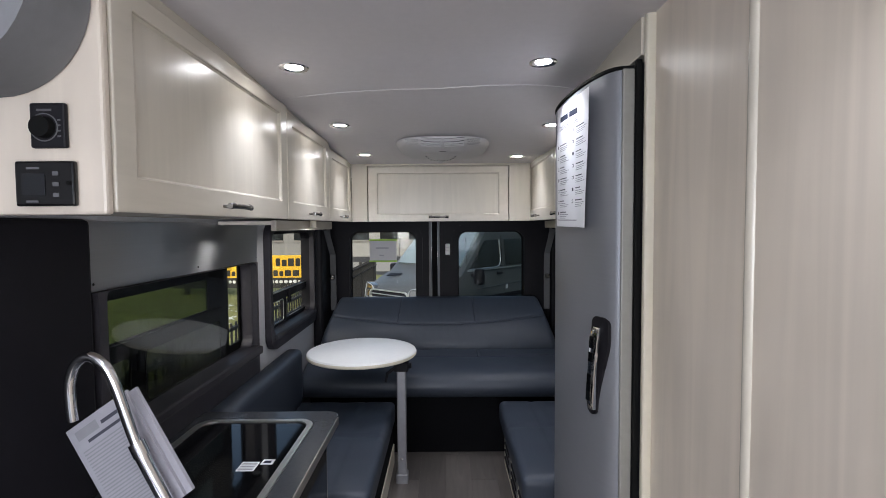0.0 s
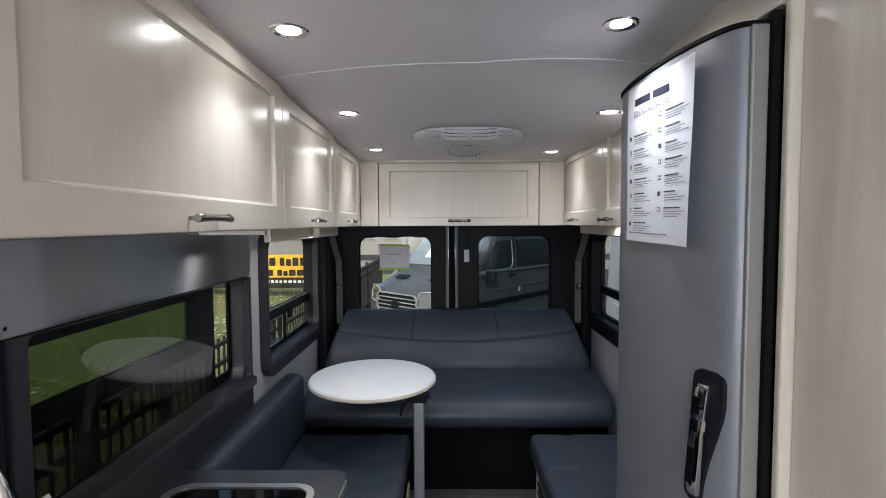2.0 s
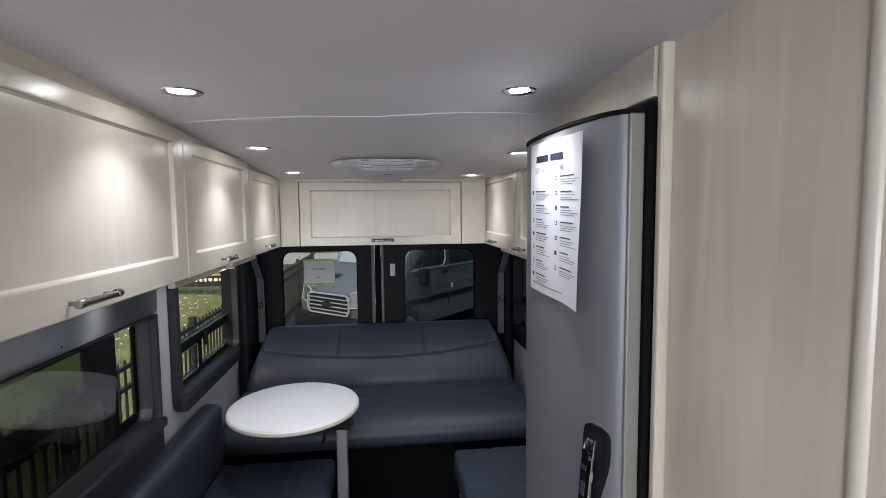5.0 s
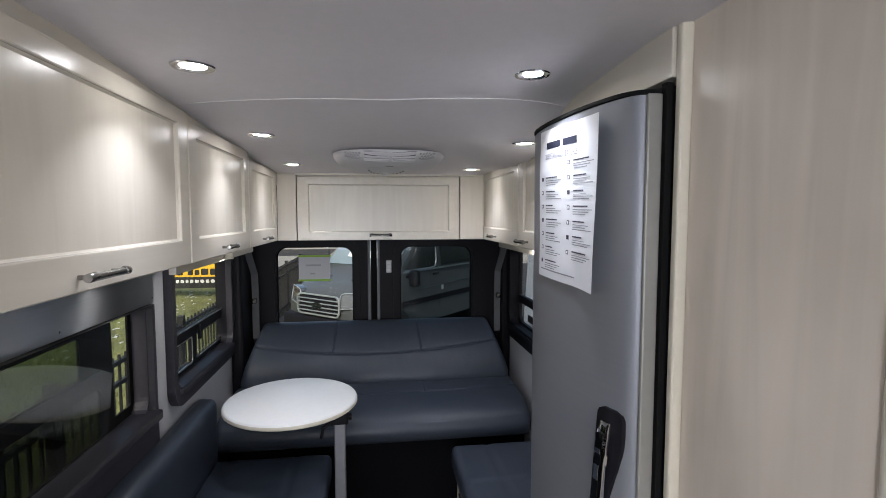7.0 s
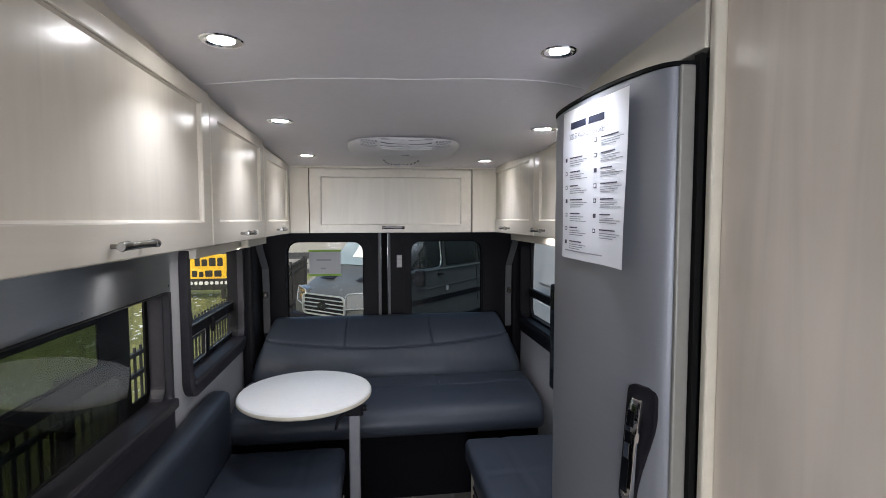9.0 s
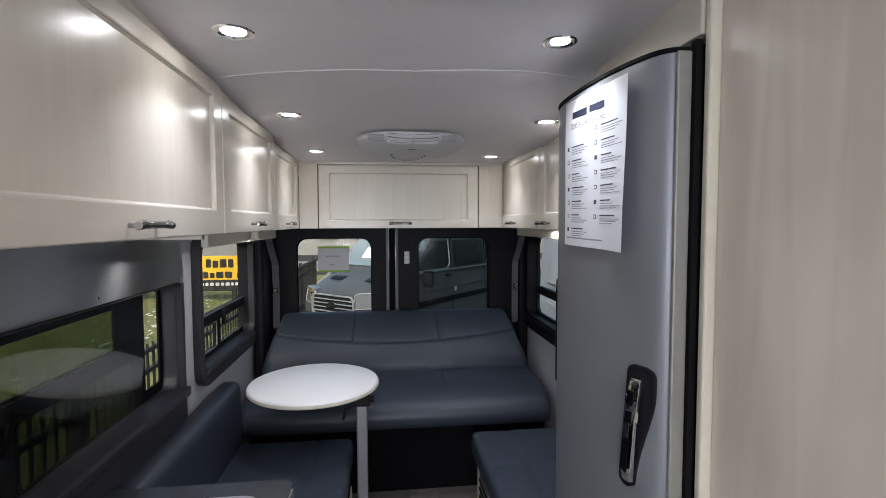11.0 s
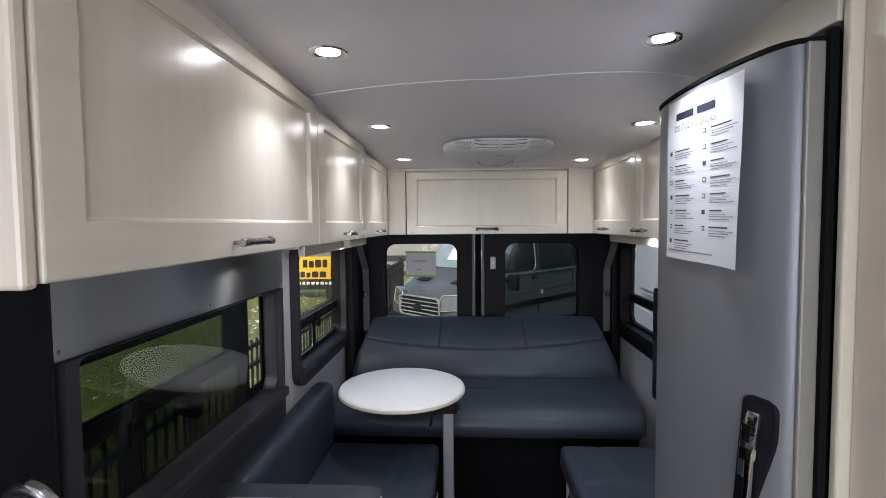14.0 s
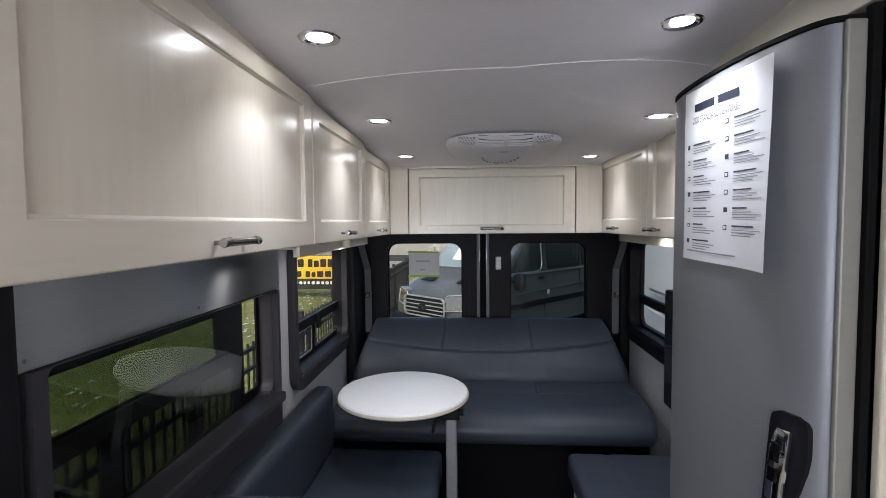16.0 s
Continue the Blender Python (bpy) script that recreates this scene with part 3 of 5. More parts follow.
def fridge():
    t = thing("refrigerator", "tall grey bowed-front refrigerator built into the cabinets", "refrigerator", at=(0.75, 1.75, 0))
    z0, z1 = 0.32, 1.935
    part("cabinet", box(0.60, 0.955, 1.437, 2.05, 0.0, 1.955, 0.004), M_BLACK, t, "black insulated body")
    loop = list(FACE) + [(0.592, 2.05), (0.592, 1.437)]
    bm = plate(loop, [], lambda a, b: (a, b, z0), (0, 0, z1 - z0))
    es = [e for e in bm.edges if len(e.link_faces) == 2 and e.calc_face_angle(0) > 1.0]
    bmesh.ops.bevel(bm, geom=es, offset=0.004, segments=2, affect="EDGES")
    door = part("door", bm, M_FRIDGE, t, "bowed satin grey steel door", True)
    # black top cap and near edge strip
    cap = [(p[0] - 0.003, p[1]) for p in FACE] + [(0.595, 2.052), (0.595, 1.434)]
    part("top_cap", plate(cap, [], lambda a, b: (a, b, z1 + 0.001), (0, 0, 0.009)), M_RUBBER, t, "black plastic cap strip", True)
    part("edge_strip", box(0.553, 0.588, 1.428, 1.440, z0, z1, 0.004), M_EDGEMETAL, t, "pale metal edge strip")
    part("gasket", box(0.588, 0.604, 1.417, 1.4375, 0.0, 1.957, 0.002), M_RUBBER, t, "black rubber gasket")
    # recessed grip
    def on(y, z, out):
        p, n = face_at(face_s(y))
        if n.x > 0:
            n = -n
        return Vector((p.x + n.x * out, p.y + n.y * out, z))
    bm = bmesh.new()
    def near_far(z):
        """Wide above and tapered below: the near side runs away from the door's edge."""
        w = min(1.0, max(0.0, (1.15 - z) / 0.25))
        return 1.460 + 0.044 * w * w * (3 - 2 * w), 1.527 + 0.028 * (1.208 - z) / 0.31
    def plate_at(u, v, out):
        z = 0.895 + 0.313 * v
        near, far = near_far(z)
        e = max(0.0, 1 - min(v, 1 - v) * 0.313 / 0.024)
        cut = 0.018 * (1 - math.sqrt(1 - e * e))
        return on(near + cut + (far - near - 2 * cut) * u, z, out)
    bm, _ = grid_sheet(14, 40, lambda u, v: plate_at(u, v, 0.007))
    ext = bmesh.ops.extrude_face_region(bm, geom=list(bm.faces))
    for g in ext["geom"]:
        if isinstance(g, bmesh.types.BMVert):
            g.co.x += 0.014
    part("handle_plate", bm, M_BLACK, door, "glossy black handle plate", True)
    bm = bmesh.new()
    rings = []
    for k in range(25):
        u = k / 24
        z = 1.178 - 0.262 * u
        w = 0.0165 * min(1.0, 0.80 + 1.6 * u, 0.80 + 1.6 * (1 - u))
        yc = 1.493 + 0.024 * u
        o = 0.010 + 0.009 * min(1.0, (6 * u) ** 0.5, (6 * (1 - u)) ** 0.5)
        ring = []
        for j in range(10):
            th = 2 * math.pi * j / 10
            cj, sj = math.cos(th), math.sin(th)
            ring.append(bm.verts.new(on(yc + w * math.copysign(abs(cj) ** 0.6, cj), z, o + 0.010 * math.copysign(abs(sj) ** 0.6, sj))))
        rings.append(ring)
    for a, b in zip(rings, rings[1:]):
        for j in range(10):
            bm.faces.new((a[j], a[(j + 1) % 10], b[(j + 1) % 10], b[j]))
    bm.faces.new(rings[0])
    bm.faces.new(rings[-1][::-1])
    grip = part("handle_grip", bm, M_CHROME, door, "polished chrome grip", True)
    for za, zb in ((1.150, 1.112), (1.098, 1.070), (1.030, 0.945)):
        bm, _ = grid_sheet(4, 4, lambda u, v: on(1.4855 + 0.018 * u + 0.024 * (1.178 - za - (zb - za) * v) / 0.262, za + (zb - za) * v, 0.0298))
        r = bmesh.ops.extrude_face_region(bm, geom=list(bm.faces))
        for g in r["geom"]:
            if isinstance(g, bmesh.types.BMVert):
                g.co.x += 0.003
        part("inlay", bm, M_COOK, grip, "black glossy inlay")
    # posted paper, curling off at its near edge
    sheet = thing("posted_sheet", "white printed feature list hanging on the fridge door", "paper", at=(0.5, 1.68, 1.485))
    ya, yb, za, zb = 1.525, 1.895, 1.482, 1.915
    def pp(u, v, o=0.0):
        y, z = ya + (yb - ya) * u, za + (zb - za) * v
        curl = 0.018 * max(0.0, 0.35 - u) ** 1.6 * (1.2 - 0.5 * v) * 8
        tilt = 0.012 * (u - 0.4) * (0.4 + 0.6 * v)
        p = on(y, z + tilt, 0.0045 + curl + o + 0.001 * math.sin(7 * v + 3 * u))
        return p
    bm, _ = grid_sheet(60, 30, pp)
    r = bmesh.ops.extrude_face_region(bm, geom=list(bm.faces))
    for g in r["geom"]:
        if isinstance(g, bmesh.types.BMVert):
            g.co.x -= 0.0006
    part("page", bm, M_PAPER, sheet, "slightly curled white page", True)
    def strip(u0, u1, v0, v1, m, name, o=0.0016):
        bm, _ = grid_sheet(max(1, int(abs(u1 - u0) * 20)), max(1, int(abs(v1 - v0) * 20)), lambda a, b: pp(u0 + (u1 - u0) * a, v0 + (v1 - v0) * b, o))
        return bm
    # u runs from the near edge to the far edge, so the text starts at high u
    part("heading_mark", strip(0.56, 0.83, 0.868, 0.912, M_INKB, ""), M_INKB, sheet, "dark blue heading shape")
    part("heading_mark", strip(0.30, 0.52, 0.868, 0.912, M_INKB, ""), M_INKB, sheet, "dark blue heading shape")
    for col, (ua, ub) in enumerate(((0.93, 0.56), (0.44, 0.06))):
        for r in range(7 if col else 8):
            v = 0.72 - 0.093 * r + (0.03 if col else -0.06)
            if v < 0.08:
                continue
            ic = part("icon", strip(ua, ua - 0.04, v - 0.004, v + 0.022, M_INK, ""), M_INK, sheet)
            if (r + col) % 3:
                part("icon_field", strip(ua - 0.007, ua - 0.033, v + 0.001, v + 0.017, M_PAPER, "", 0.0021), M_PAPER, ic)
            part("bold_line", strip(ua - 0.09, ub + 0.05 + 0.04 * ((r * 7) % 3), v + 0.013, v + 0.021, M_INK, ""), M_INK, sheet)
            for q in range(3):
                part("text_line", strip(ua - 0.09, ub - 0.02 + 0.05 * ((r + q) % 3), v - 0.006 - 0.014 * q, v - 0.001 - 0.014 * q, M_GREYINK, ""), M_GREYINK, sheet)
    part("text_line", strip(0.93, 0.30, 0.05, 0.058, M_GREYINK, ""), M_GREYINK, sheet)
    # readable subheading
    cu = bpy.data.curves.new("subheading", "FONT")
    cu.body = "2020 STANDARD FEATURES"
    cu.size = 0.0235
    cu.align_x = "CENTER"
    tmp = bpy.data.objects.new("tmp", cu)
    scene.collection.objects.link(tmp)
    dg = bpy.context.evaluated_depsgraph_get()
    me = bpy.data.meshes.new_from_object(tmp.evaluated_get(dg))
    bpy.data.objects.remove(tmp)
    bm = bmesh.new()
    bm.from_mesh(me)
    xs = [v.co.x for v in bm.verts]
    w = max(xs) - min(xs)
    for v in bm.verts:
        u = 0.565 - v.co.x / w * 0.56
        q = 0.800 + v.co.y / 0.45
        v.co = pp(u, q, 0.0026)
    part("subheading", bm, M_INK, sheet, "printed capitals reading 2020 standard features")


fridge()
solo("fridge_surround", box(0.60, 0.655, 1.42, 2.06, 1.968, 2.11, 0.003), M_WOODH, "pale maple strip above the fridge", "panel", kind="structure")


# ---------------- sofa across the rear ----------------
def groove(d, w, depth):
    return depth * math.exp(-(d / w) ** 2)


def sofa():
    t = thing("sofa", "dark slate blue leather bench sofa across the rear", "sofa", at=(0, 3.6, 0))
    prof = smooth_path([(0, 3.60, 0.50), (0, 3.565, 0.60), (0, 3.60, 0.70), (0, 3.69, 0.80), (0, 3.80, 0.885), (0, 3.875, 0.925), (0, 3.935, 0.915), (0, 3.955, 0.86), (0, 3.93, 0.70), (0, 3.86, 0.50)], 24)
    n = len(prof)
    def back(u):
        s = -1 + 2 * u
        e = min(1.0, (1 - abs(s)) / 0.05)
        ease = math.sqrt(max(0.0, 1 - (1 - e) ** 2))
        out = []
        for i, p in enumerate(prof):
            top = max(0, min(1, (p.z - 0.55) / 0.37))
            half = 0.875 - 0.085 * top ** 1.3
            cy, cz = 3.80, 0.70
            k = 0.80 + 0.20 * ease
            y, z = cy + (p.y - cy) * k, cz + (p.z - cz) * k
            x = -0.015 + s * half
            front = 1.0 if i < n * 0.6 else 0.0
            seam = 0.758 + 0.06 * abs(s) ** 2
            g = groove(z - seam, 0.0050, 0.010)
            for sx in (-0.36, 0.34):
                g += groove(s - sx, 0.006, 0.007) * (1 if z > seam else 0.0)
            wr = 0.004 * noise.noise(Vector((x * 7, z * 9, 2.1))) + 0.0016 * noise.noise(Vector((x * 28, z * 16, 5.3))) + 0.0014 * math.sin(55 * x + 12 * z) * math.exp(-((x - 0.25) / 0.18) ** 2 - ((z - 0.66) / 0.09) ** 2)
            y += front * (g - wr)
            z -= front * g * 0.6
            out.append((x, y, z))
        return out
    part("backrest", closed_loft(300, back), M_LEATHER, t, "stitched leather backrest with a curved seam", True)
    sp = smooth_path([(0, 3.72, 0.48), (0, 3.70, 0.555), (0, 3.58, 0.585), (0, 3.42, 0.575), (0, 3.25, 0.560), (0, 3.14, 0.525), (0, 3.095, 0.46), (0, 3.12, 0.395), (0, 3.20, 0.37), (0, 3.5, 0.365)], 16)
    def seat(u):
        s = -1 + 2 * u
        e = min(1.0, (1 - abs(s)) / 0.05)
        ease = math.sqrt(max(0.0, 1 - (1 - e) ** 2))
        out = []
        for i, p in enumerate(sp):
            k = 0.86 + 0.14 * ease
            y, z = 3.42 + (p.y - 3.42) * k, 0.46 + (p.z - 0.46) * k
            x = -0.02 + s * 0.885
            if z > 0.5:
                z -= groove(y - (3.40 + 0.02 * abs(s)), 0.005, 0.008) + groove(s - 0.33, 0.006, 0.006) * (1 if y > 3.40 else 0) + groove(s + 0.36, 0.006, 0.006) * (1 if y > 3.40 else 0)
                z += 0.005 * noise.noise(Vector((x * 5, y * 8, 0.3)))
            out.append((x, y, z))
        return out
    part("seat", closed_loft(280, seat), M_LEATHER, t, "padded leather seat with a rounded front", True)
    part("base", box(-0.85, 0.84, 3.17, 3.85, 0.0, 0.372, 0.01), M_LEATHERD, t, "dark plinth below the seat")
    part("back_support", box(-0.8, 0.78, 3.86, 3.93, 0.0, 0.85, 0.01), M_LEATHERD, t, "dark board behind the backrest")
    for s in (-1, 1):
        part("hinge", box(-0.02 + s * 0.87 - 0.03, -0.02 + s * 0.87 + 0.03, 3.28, 3.42, 0.33, 0.372, 0.01), M_ALU, t, "pale metal hinge bracket")


sofa()


def cushion_mesh(x0, x1, y0, y1, z0, z1, r=0.03, crown=0.012, seams=(), res=0.02, seed=0.0):
    """Rounded upholstered block with a slight crown on top and stitched grooves. seams: (axis, place)."""
    bm = bmesh.new()
    nx, ny, nz = max(4, int((x1 - x0) / res)), max(4, int((y1 - y0) / res)), max(3, int((z1 - z0) / res))
    lut = {}
    def vert(i, j, k):
        key = (i, j, k)
        if key in lut:
            return lut[key]
        p = Vector((x0 + (x1 - x0) * i / nx, y0 + (y1 - y0) * j / ny, z0 + (z1 - z0) * k / nz))
        c = Vector((min(max(p.x, x0 + r), x1 - r), min(max(p.y, y0 + r), y1 - r), min(max(p.z, z0 + r), z1 - r)))
        d = p - c
        if d.length > 1e-6:
            p = c + d.normalized() * min(d.length, r)
        fx, fy = max(0.0, math.sin(math.pi * i / nx)), max(0.0, math.sin(math.pi * j / ny))
        if k == nz:
            p.z += crown * fx ** 0.5 * fy ** 0.5 + 0.004 * noise.noise(Vector((p.x * 6, p.y * 6, seed)))
            for ax, at in seams:
                p.z -= groove(p[ax] - at, 0.009, 0.009)
        lut[key] = bm.verts.new(p)
        return lut[key]
    for i in range(nx):
        for j in range(ny):
            for k in (0, nz):
                bm.faces.new((vert(i, j, k), vert(i + 1, j, k), vert(i + 1, j + 1, k), vert(i, j + 1, k)))
    for i in range(nx):
        for k in range(nz):
            for j in (0, ny):
                bm.faces.new((vert(i, j, k), vert(i + 1, j, k), vert(i + 1, j, k + 1), vert(i, j, k + 1)))
    for j in range(ny):
        for k in range(nz):
            for i in (0, nx):
                bm.faces.new((vert(i, j, k), vert(i, j + 1, k), vert(i, j + 1, k + 1), vert(i, j, k + 1)))
    return bm


def left_bench():
    t = thing("side_bench", "dark leather side seat with a bolster below the window", "bench", at=(-0.57, 2.5, 0))
    part("seat_cushion", cushion_mesh(-0.90, -0.275, 1.945, 3.035, 0.27, 0.395, 0.03, 0.010, ((1, 2.50), (0, -0.45))), M_LEATHER, t, "flat stitched leather seat", True)
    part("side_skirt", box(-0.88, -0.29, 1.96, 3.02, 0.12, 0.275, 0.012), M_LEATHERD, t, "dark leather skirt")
    part("plinth", box(-0.90, -0.285, 1.955, 3.03, 0.0, 0.125, 0.004), M_EDGE, t, "pale laminate plinth")
    part("backrest", cushion_mesh(-0.955, -0.845, 1.95, 3.03, 0.385, 0.735, 0.035, 0.004, res=0.025), M_LEATHER, t, "leather bolster against the wall", True)


def right_bench():
    t = thing("side_bench", "dark leather side seat with a vented storage base", "bench", at=(0.66, 2.6, 0))
    part("seat_cushion", cushion_mesh(0.37, 0.955, 2.08, 3.035, 0.27, 0.395, 0.03, 0.010, ((0, 0.565), (1, 2.62))), M_LEATHER, t, "flat stitched leather seat", True)
    base = part("storage_base", box(0.405, 0.955, 2.08, 3.02, 0.0, 0.268, 0.004), M_EDGE, t, "pale laminate storage base")
    for k in range(3):
        y = 2.28 + 0.27 * k
        part("vent", box(0.398, 0.41, y - 0.095, y + 0.095, 0.05, 0.225, 0.004), M_VENT, base, "black vent opening")
        for q in range(3):
            part("vent_slat", box(0.392, 0.400, y - 0.09, y + 0.09, 0.085 + 0.045 * q, 0.097 + 0.045 * q), M_BLACK, base)


left_bench()
right_bench()


# ---------------- pedestal table ----------------
def table():
    cx, cy, r, z = -0.455, 2.89, 0.321, 0.758
    t = thing("pedestal_table", "round white tabletop on an off-centre metal post", "table", at=(cx, cy, 0))
    part("tabletop", lathe([(0.02, -0.0005), (r - 0.012, 0.0), (r - 0.004, -0.003), (r, -0.010)], 72, (cx, cy, z)), M_WHITE, t, "white laminate top", True)
    part("edge_band", lathe([(r - 0.002, -0.008), (r + 0.001, -0.012), (r + 0.001, -0.024), (r - 0.006, -0.030), (0.02, -0.0302)], 72, (cx, cy, z)), M_EDGE, t, "cream edge band", True)
    lx, ly = -0.215, 2.80
    arm = bmesh.new()
    add_box(arm, cx - 0.02, lx + 0.02, ly - 0.03, ly + 0.03, z - 0.052, z - 0.031, 0.004)
    part("swing_arm", arm, M_BLACK, t, "black swing arm")
    cl = part("clamp", box(lx - 0.042, lx + 0.042, ly - 0.036, ly + 0.036, z - 0.10, z - 0.045, 0.008), M_BLACK, t, "black clamp")
    part("clamp_lever", tube([(lx - 0.03, ly - 0.04, z - 0.07), (lx - 0.075, ly - 0.055, z - 0.10), (lx - 0.085, ly - 0.055, z - 0.15)], [0.010, 0.009, 0.007], 10), M_BLACK, cl, "", True)
    part("clamp_knob", tube([(lx + 0.04, ly, z - 0.072), (lx + 0.058, ly, z - 0.072)], 0.016, 14), M_BLACK, cl, "", True)
    bm = bmesh.new()
    add_box(bm, lx - 0.026, lx + 0.026, ly - 0.026, ly + 0.026, 0.02, z - 0.06, 0.006, 2)
    part("post", bm, M_POST, t, "square brushed aluminium post")
    part("foot", box(lx - 0.034, lx + 0.034, ly - 0.034, ly + 0.034, 0.0, 0.06, 0.006), M_POST, t, "metal foot socket")
    part("bolt", tube([(lx, ly - 0.024, 0.15), (lx, ly - 0.031, 0.15)], 0.007, 10), M_CHROME, t, "", True)


table()


# ---------------- kitchen counter ----------------
def kitchen():
    zt = 0.748
    base = thing("kitchen_unit", "pale maple kitchen unit with a black appliance front", "cabinet", at=(-0.67, 1.3, 0))
    part("carcass", box(-0.955, -0.42, 0.55, 1.86, 0.0, zt - 0.035, 0.003), M_WOOD, base)
    part("appliance_front", box(-0.421, -0.405, 1.30, 1.80, 0.25, zt - 0.06, 0.006), M_COOK, base, "black glass appliance door")
    part("door", box(-0.421, -0.404, 0.60, 1.28, 0.08, zt - 0.06, 0.004), M_WOODH, base, "pale maple door")
    top = thing("worktop", "dark grey laminate worktop with a rounded corner", "worktop", at=(-0.67, 1.3, zt - 0.035))
    outer = [(-0.956, 0.5), (-0.385, 0.5)] + [(-0.43 + 0.045 * math.cos(radians(a)), 1.897 + 0.045 * math.sin(radians(a))) for a in range(0, 91, 15)] + [(-0.956, 1.942)]
    hole = rrect(-0.885, -0.462, 1.18, 1.842, 0.06, 6)
    part("slab", plate(outer, [hole], lambda a, b: (a, b, zt - 0.034), (0, 0, 0.034)), M_COUNTER, top, "polished dark grey slab")
    part("edge", box(-0.3855, -0.380, 0.5, 1.894, zt - 0.034, zt - 0.004, 0.002), M_ALU, top, "pale metal edge")
    hob = thing("hob", "black glass hob lid with a stainless rim set in the worktop", "hob", at=(-0.67, 1.48, zt))
    ring_o, ring_i = rrect(-0.893, -0.454, 1.172, 1.850, 0.066, 6), rrect(-0.872, -0.475, 1.193, 1.829, 0.05, 6)
    part("rim", plate(ring_o, [ring_i], lambda a, b: (a, b, zt + 0.001), (0, 0, 0.006)), M_ALU, hob, "polished stainless rim")
    part("glass_lid", plate(rrect(-0.870, -0.477, 1.195, 1.827, 0.048, 6), [], lambda a, b: (a, b, zt - 0.006), (0, 0, 0.008)), M_COOK, hob, "glossy black glass")
    part("rubber_stop", lathe([(0.012, 0), (0.012, 0.004), (0.006, 0.006)], 16, (-0.53, 1.44, zt + 0.002)), M_RUBBER, hob, "", True)
    lab = thing("sticker", "white care sticker on the black glass", "sticker", at=(-0.55, 1.49, zt + 0.002))
    part("label", box(-0.600, -0.545, 1.455, 1.515, zt + 0.0021, zt + 0.0027), M_PAPER, lab)
    for q in range(5):
        part("text_line", box(-0.596, -0.55, 1.462 + 0.010 * q, 1.466 + 0.010 * q, zt + 0.0028, zt + 0.0032), M_GREYINK, lab)
    lab2 = thing("sticker", "small white sticker with a dark mark on the black glass", "sticker", at=(-0.5, 1.52, zt + 0.002))
    part("label", box(-0.540, -0.502, 1.497, 1.530, zt + 0.0021, zt + 0.0027), M_PAPER, lab2)
    part("mark", box(-0.533, -0.51, 1.506, 1.521, zt + 0.0028, zt + 0.0032), M_INKB, lab2)
    # gooseneck tap
    tp = thing("tap", "chrome gooseneck kitchen tap", "tap", at=(-0.55, 1.10, zt))
    path = smooth_path([(-0.548, 1.10, zt), (-0.613, 1.10, 0.88), (-0.668, 1.10, 0.998), (-0.716, 1.10, 1.145), (-0.742, 1.10, 1.185), (-0.772, 1.10, 1.198), (-0.800, 1.10, 1.178), (-0.815, 1.10, 1.13), (-0.812, 1.10, 1.05)], 8)
    rs = [0.0155 if p.z < 0.99 and i < 20 else 0.0122 for i, p in enumerate(path)]
    part("spout", add_tube(bmesh.new(), path, rs, 18), M_CHROME, tp, "arched chrome spout", True)
    part("collar", tube([(-0.655, 1.10, 0.97), (-0.668, 1.10, 1.0)], 0.0185, 18), M_CHROME, tp, "", True)
    part("base_ring", lathe([(0.03, 0.0), (0.03, 0.012), (0.022, 0.02)], 24, (-0.548, 1.10, zt)), M_CHROME, tp, "", True)
    # stack of printed sheets propped behind the tap
    st = thing("printed_sheets", "stack of printed pages propped behind the tap", "paper", at=(-0.72, 1.15, 0.757))
    a, b, c = Vector((-0.868, 1.15, 1.002)), Vector((-0.722, 1.15, 1.103)), Vector((-0.577, 1.13, 0.857))
    ux, uy = (b - a), (c - b)
    nrm = ux.cross(uy).normalized()
    if nrm.y > 0:
        nrm = -nrm
    def leaf(u0, u1, v0, v1, o0, o1):
        bm = bmesh.new()
        q = [[bm.verts.new(a + ux * u + uy * v + nrm * o) for u, v in ((u0, v0), (u1, v0), (u1, v1), (u0, v1))] for o in (o0, o1)]
        bm.faces.new(q[0])
        bm.faces.new(q[1][::-1])
        for k in range(4):
            bm.faces.new((q[0][k], q[0][(k + 1) % 4], q[1][(k + 1) % 4], q[1][k]))
        return bm
    part("page", leaf(0, 1, 0, 1.0, -0.010, 0.0), M_PAGE, st, "top page")
    part("page", leaf(0.06, 1.09, 0.02, 1.0, -0.022, -0.0105), M_PAGE, st, "lower page with printed edge")
    part("heading_mark", leaf(0.10, 0.45, 0.05, 0.13, 0.0004, 0.0008), M_GREYINK, st, "grey heading shape")
    part("heading_mark", leaf(0.50, 0.95, 0.085, 0.115, 0.0004, 0.0008), M_INK, st, "dark heading bar")
    part("heading_mark", leaf(0.22, 0.9, 0.16, 0.185, 0.0004, 0.0008), M_INK, st, "dark heading bar")
    for q in range(26):
        part("text_line", leaf(0.08, 0.90 - 0.12 * ((q * 5) % 4 == 0), 0.225 + 0.028 * q, 0.236 + 0.028 * q, 0.0004, 0.0008), M_GREYINK, st)


kitchen()


# ---------------- side windows and their trim ----------------
def ring_plate(x, depth, outer, inner, r_o=0.08, r_i=0.05):
    return plate(rrect(*outer, r_o), [rrect(*inner, r_i)], lambda a, b: (x, a, b), (depth, 0, 0))


def pane(parent, x, y0, y1, z0, z1, m, name="pane"):
    ob = part(name, box(x - 0.002, x + 0.002, y0, y1, z0, z1), m, parent, "")
    ob.visible_shadow = False
    return ob


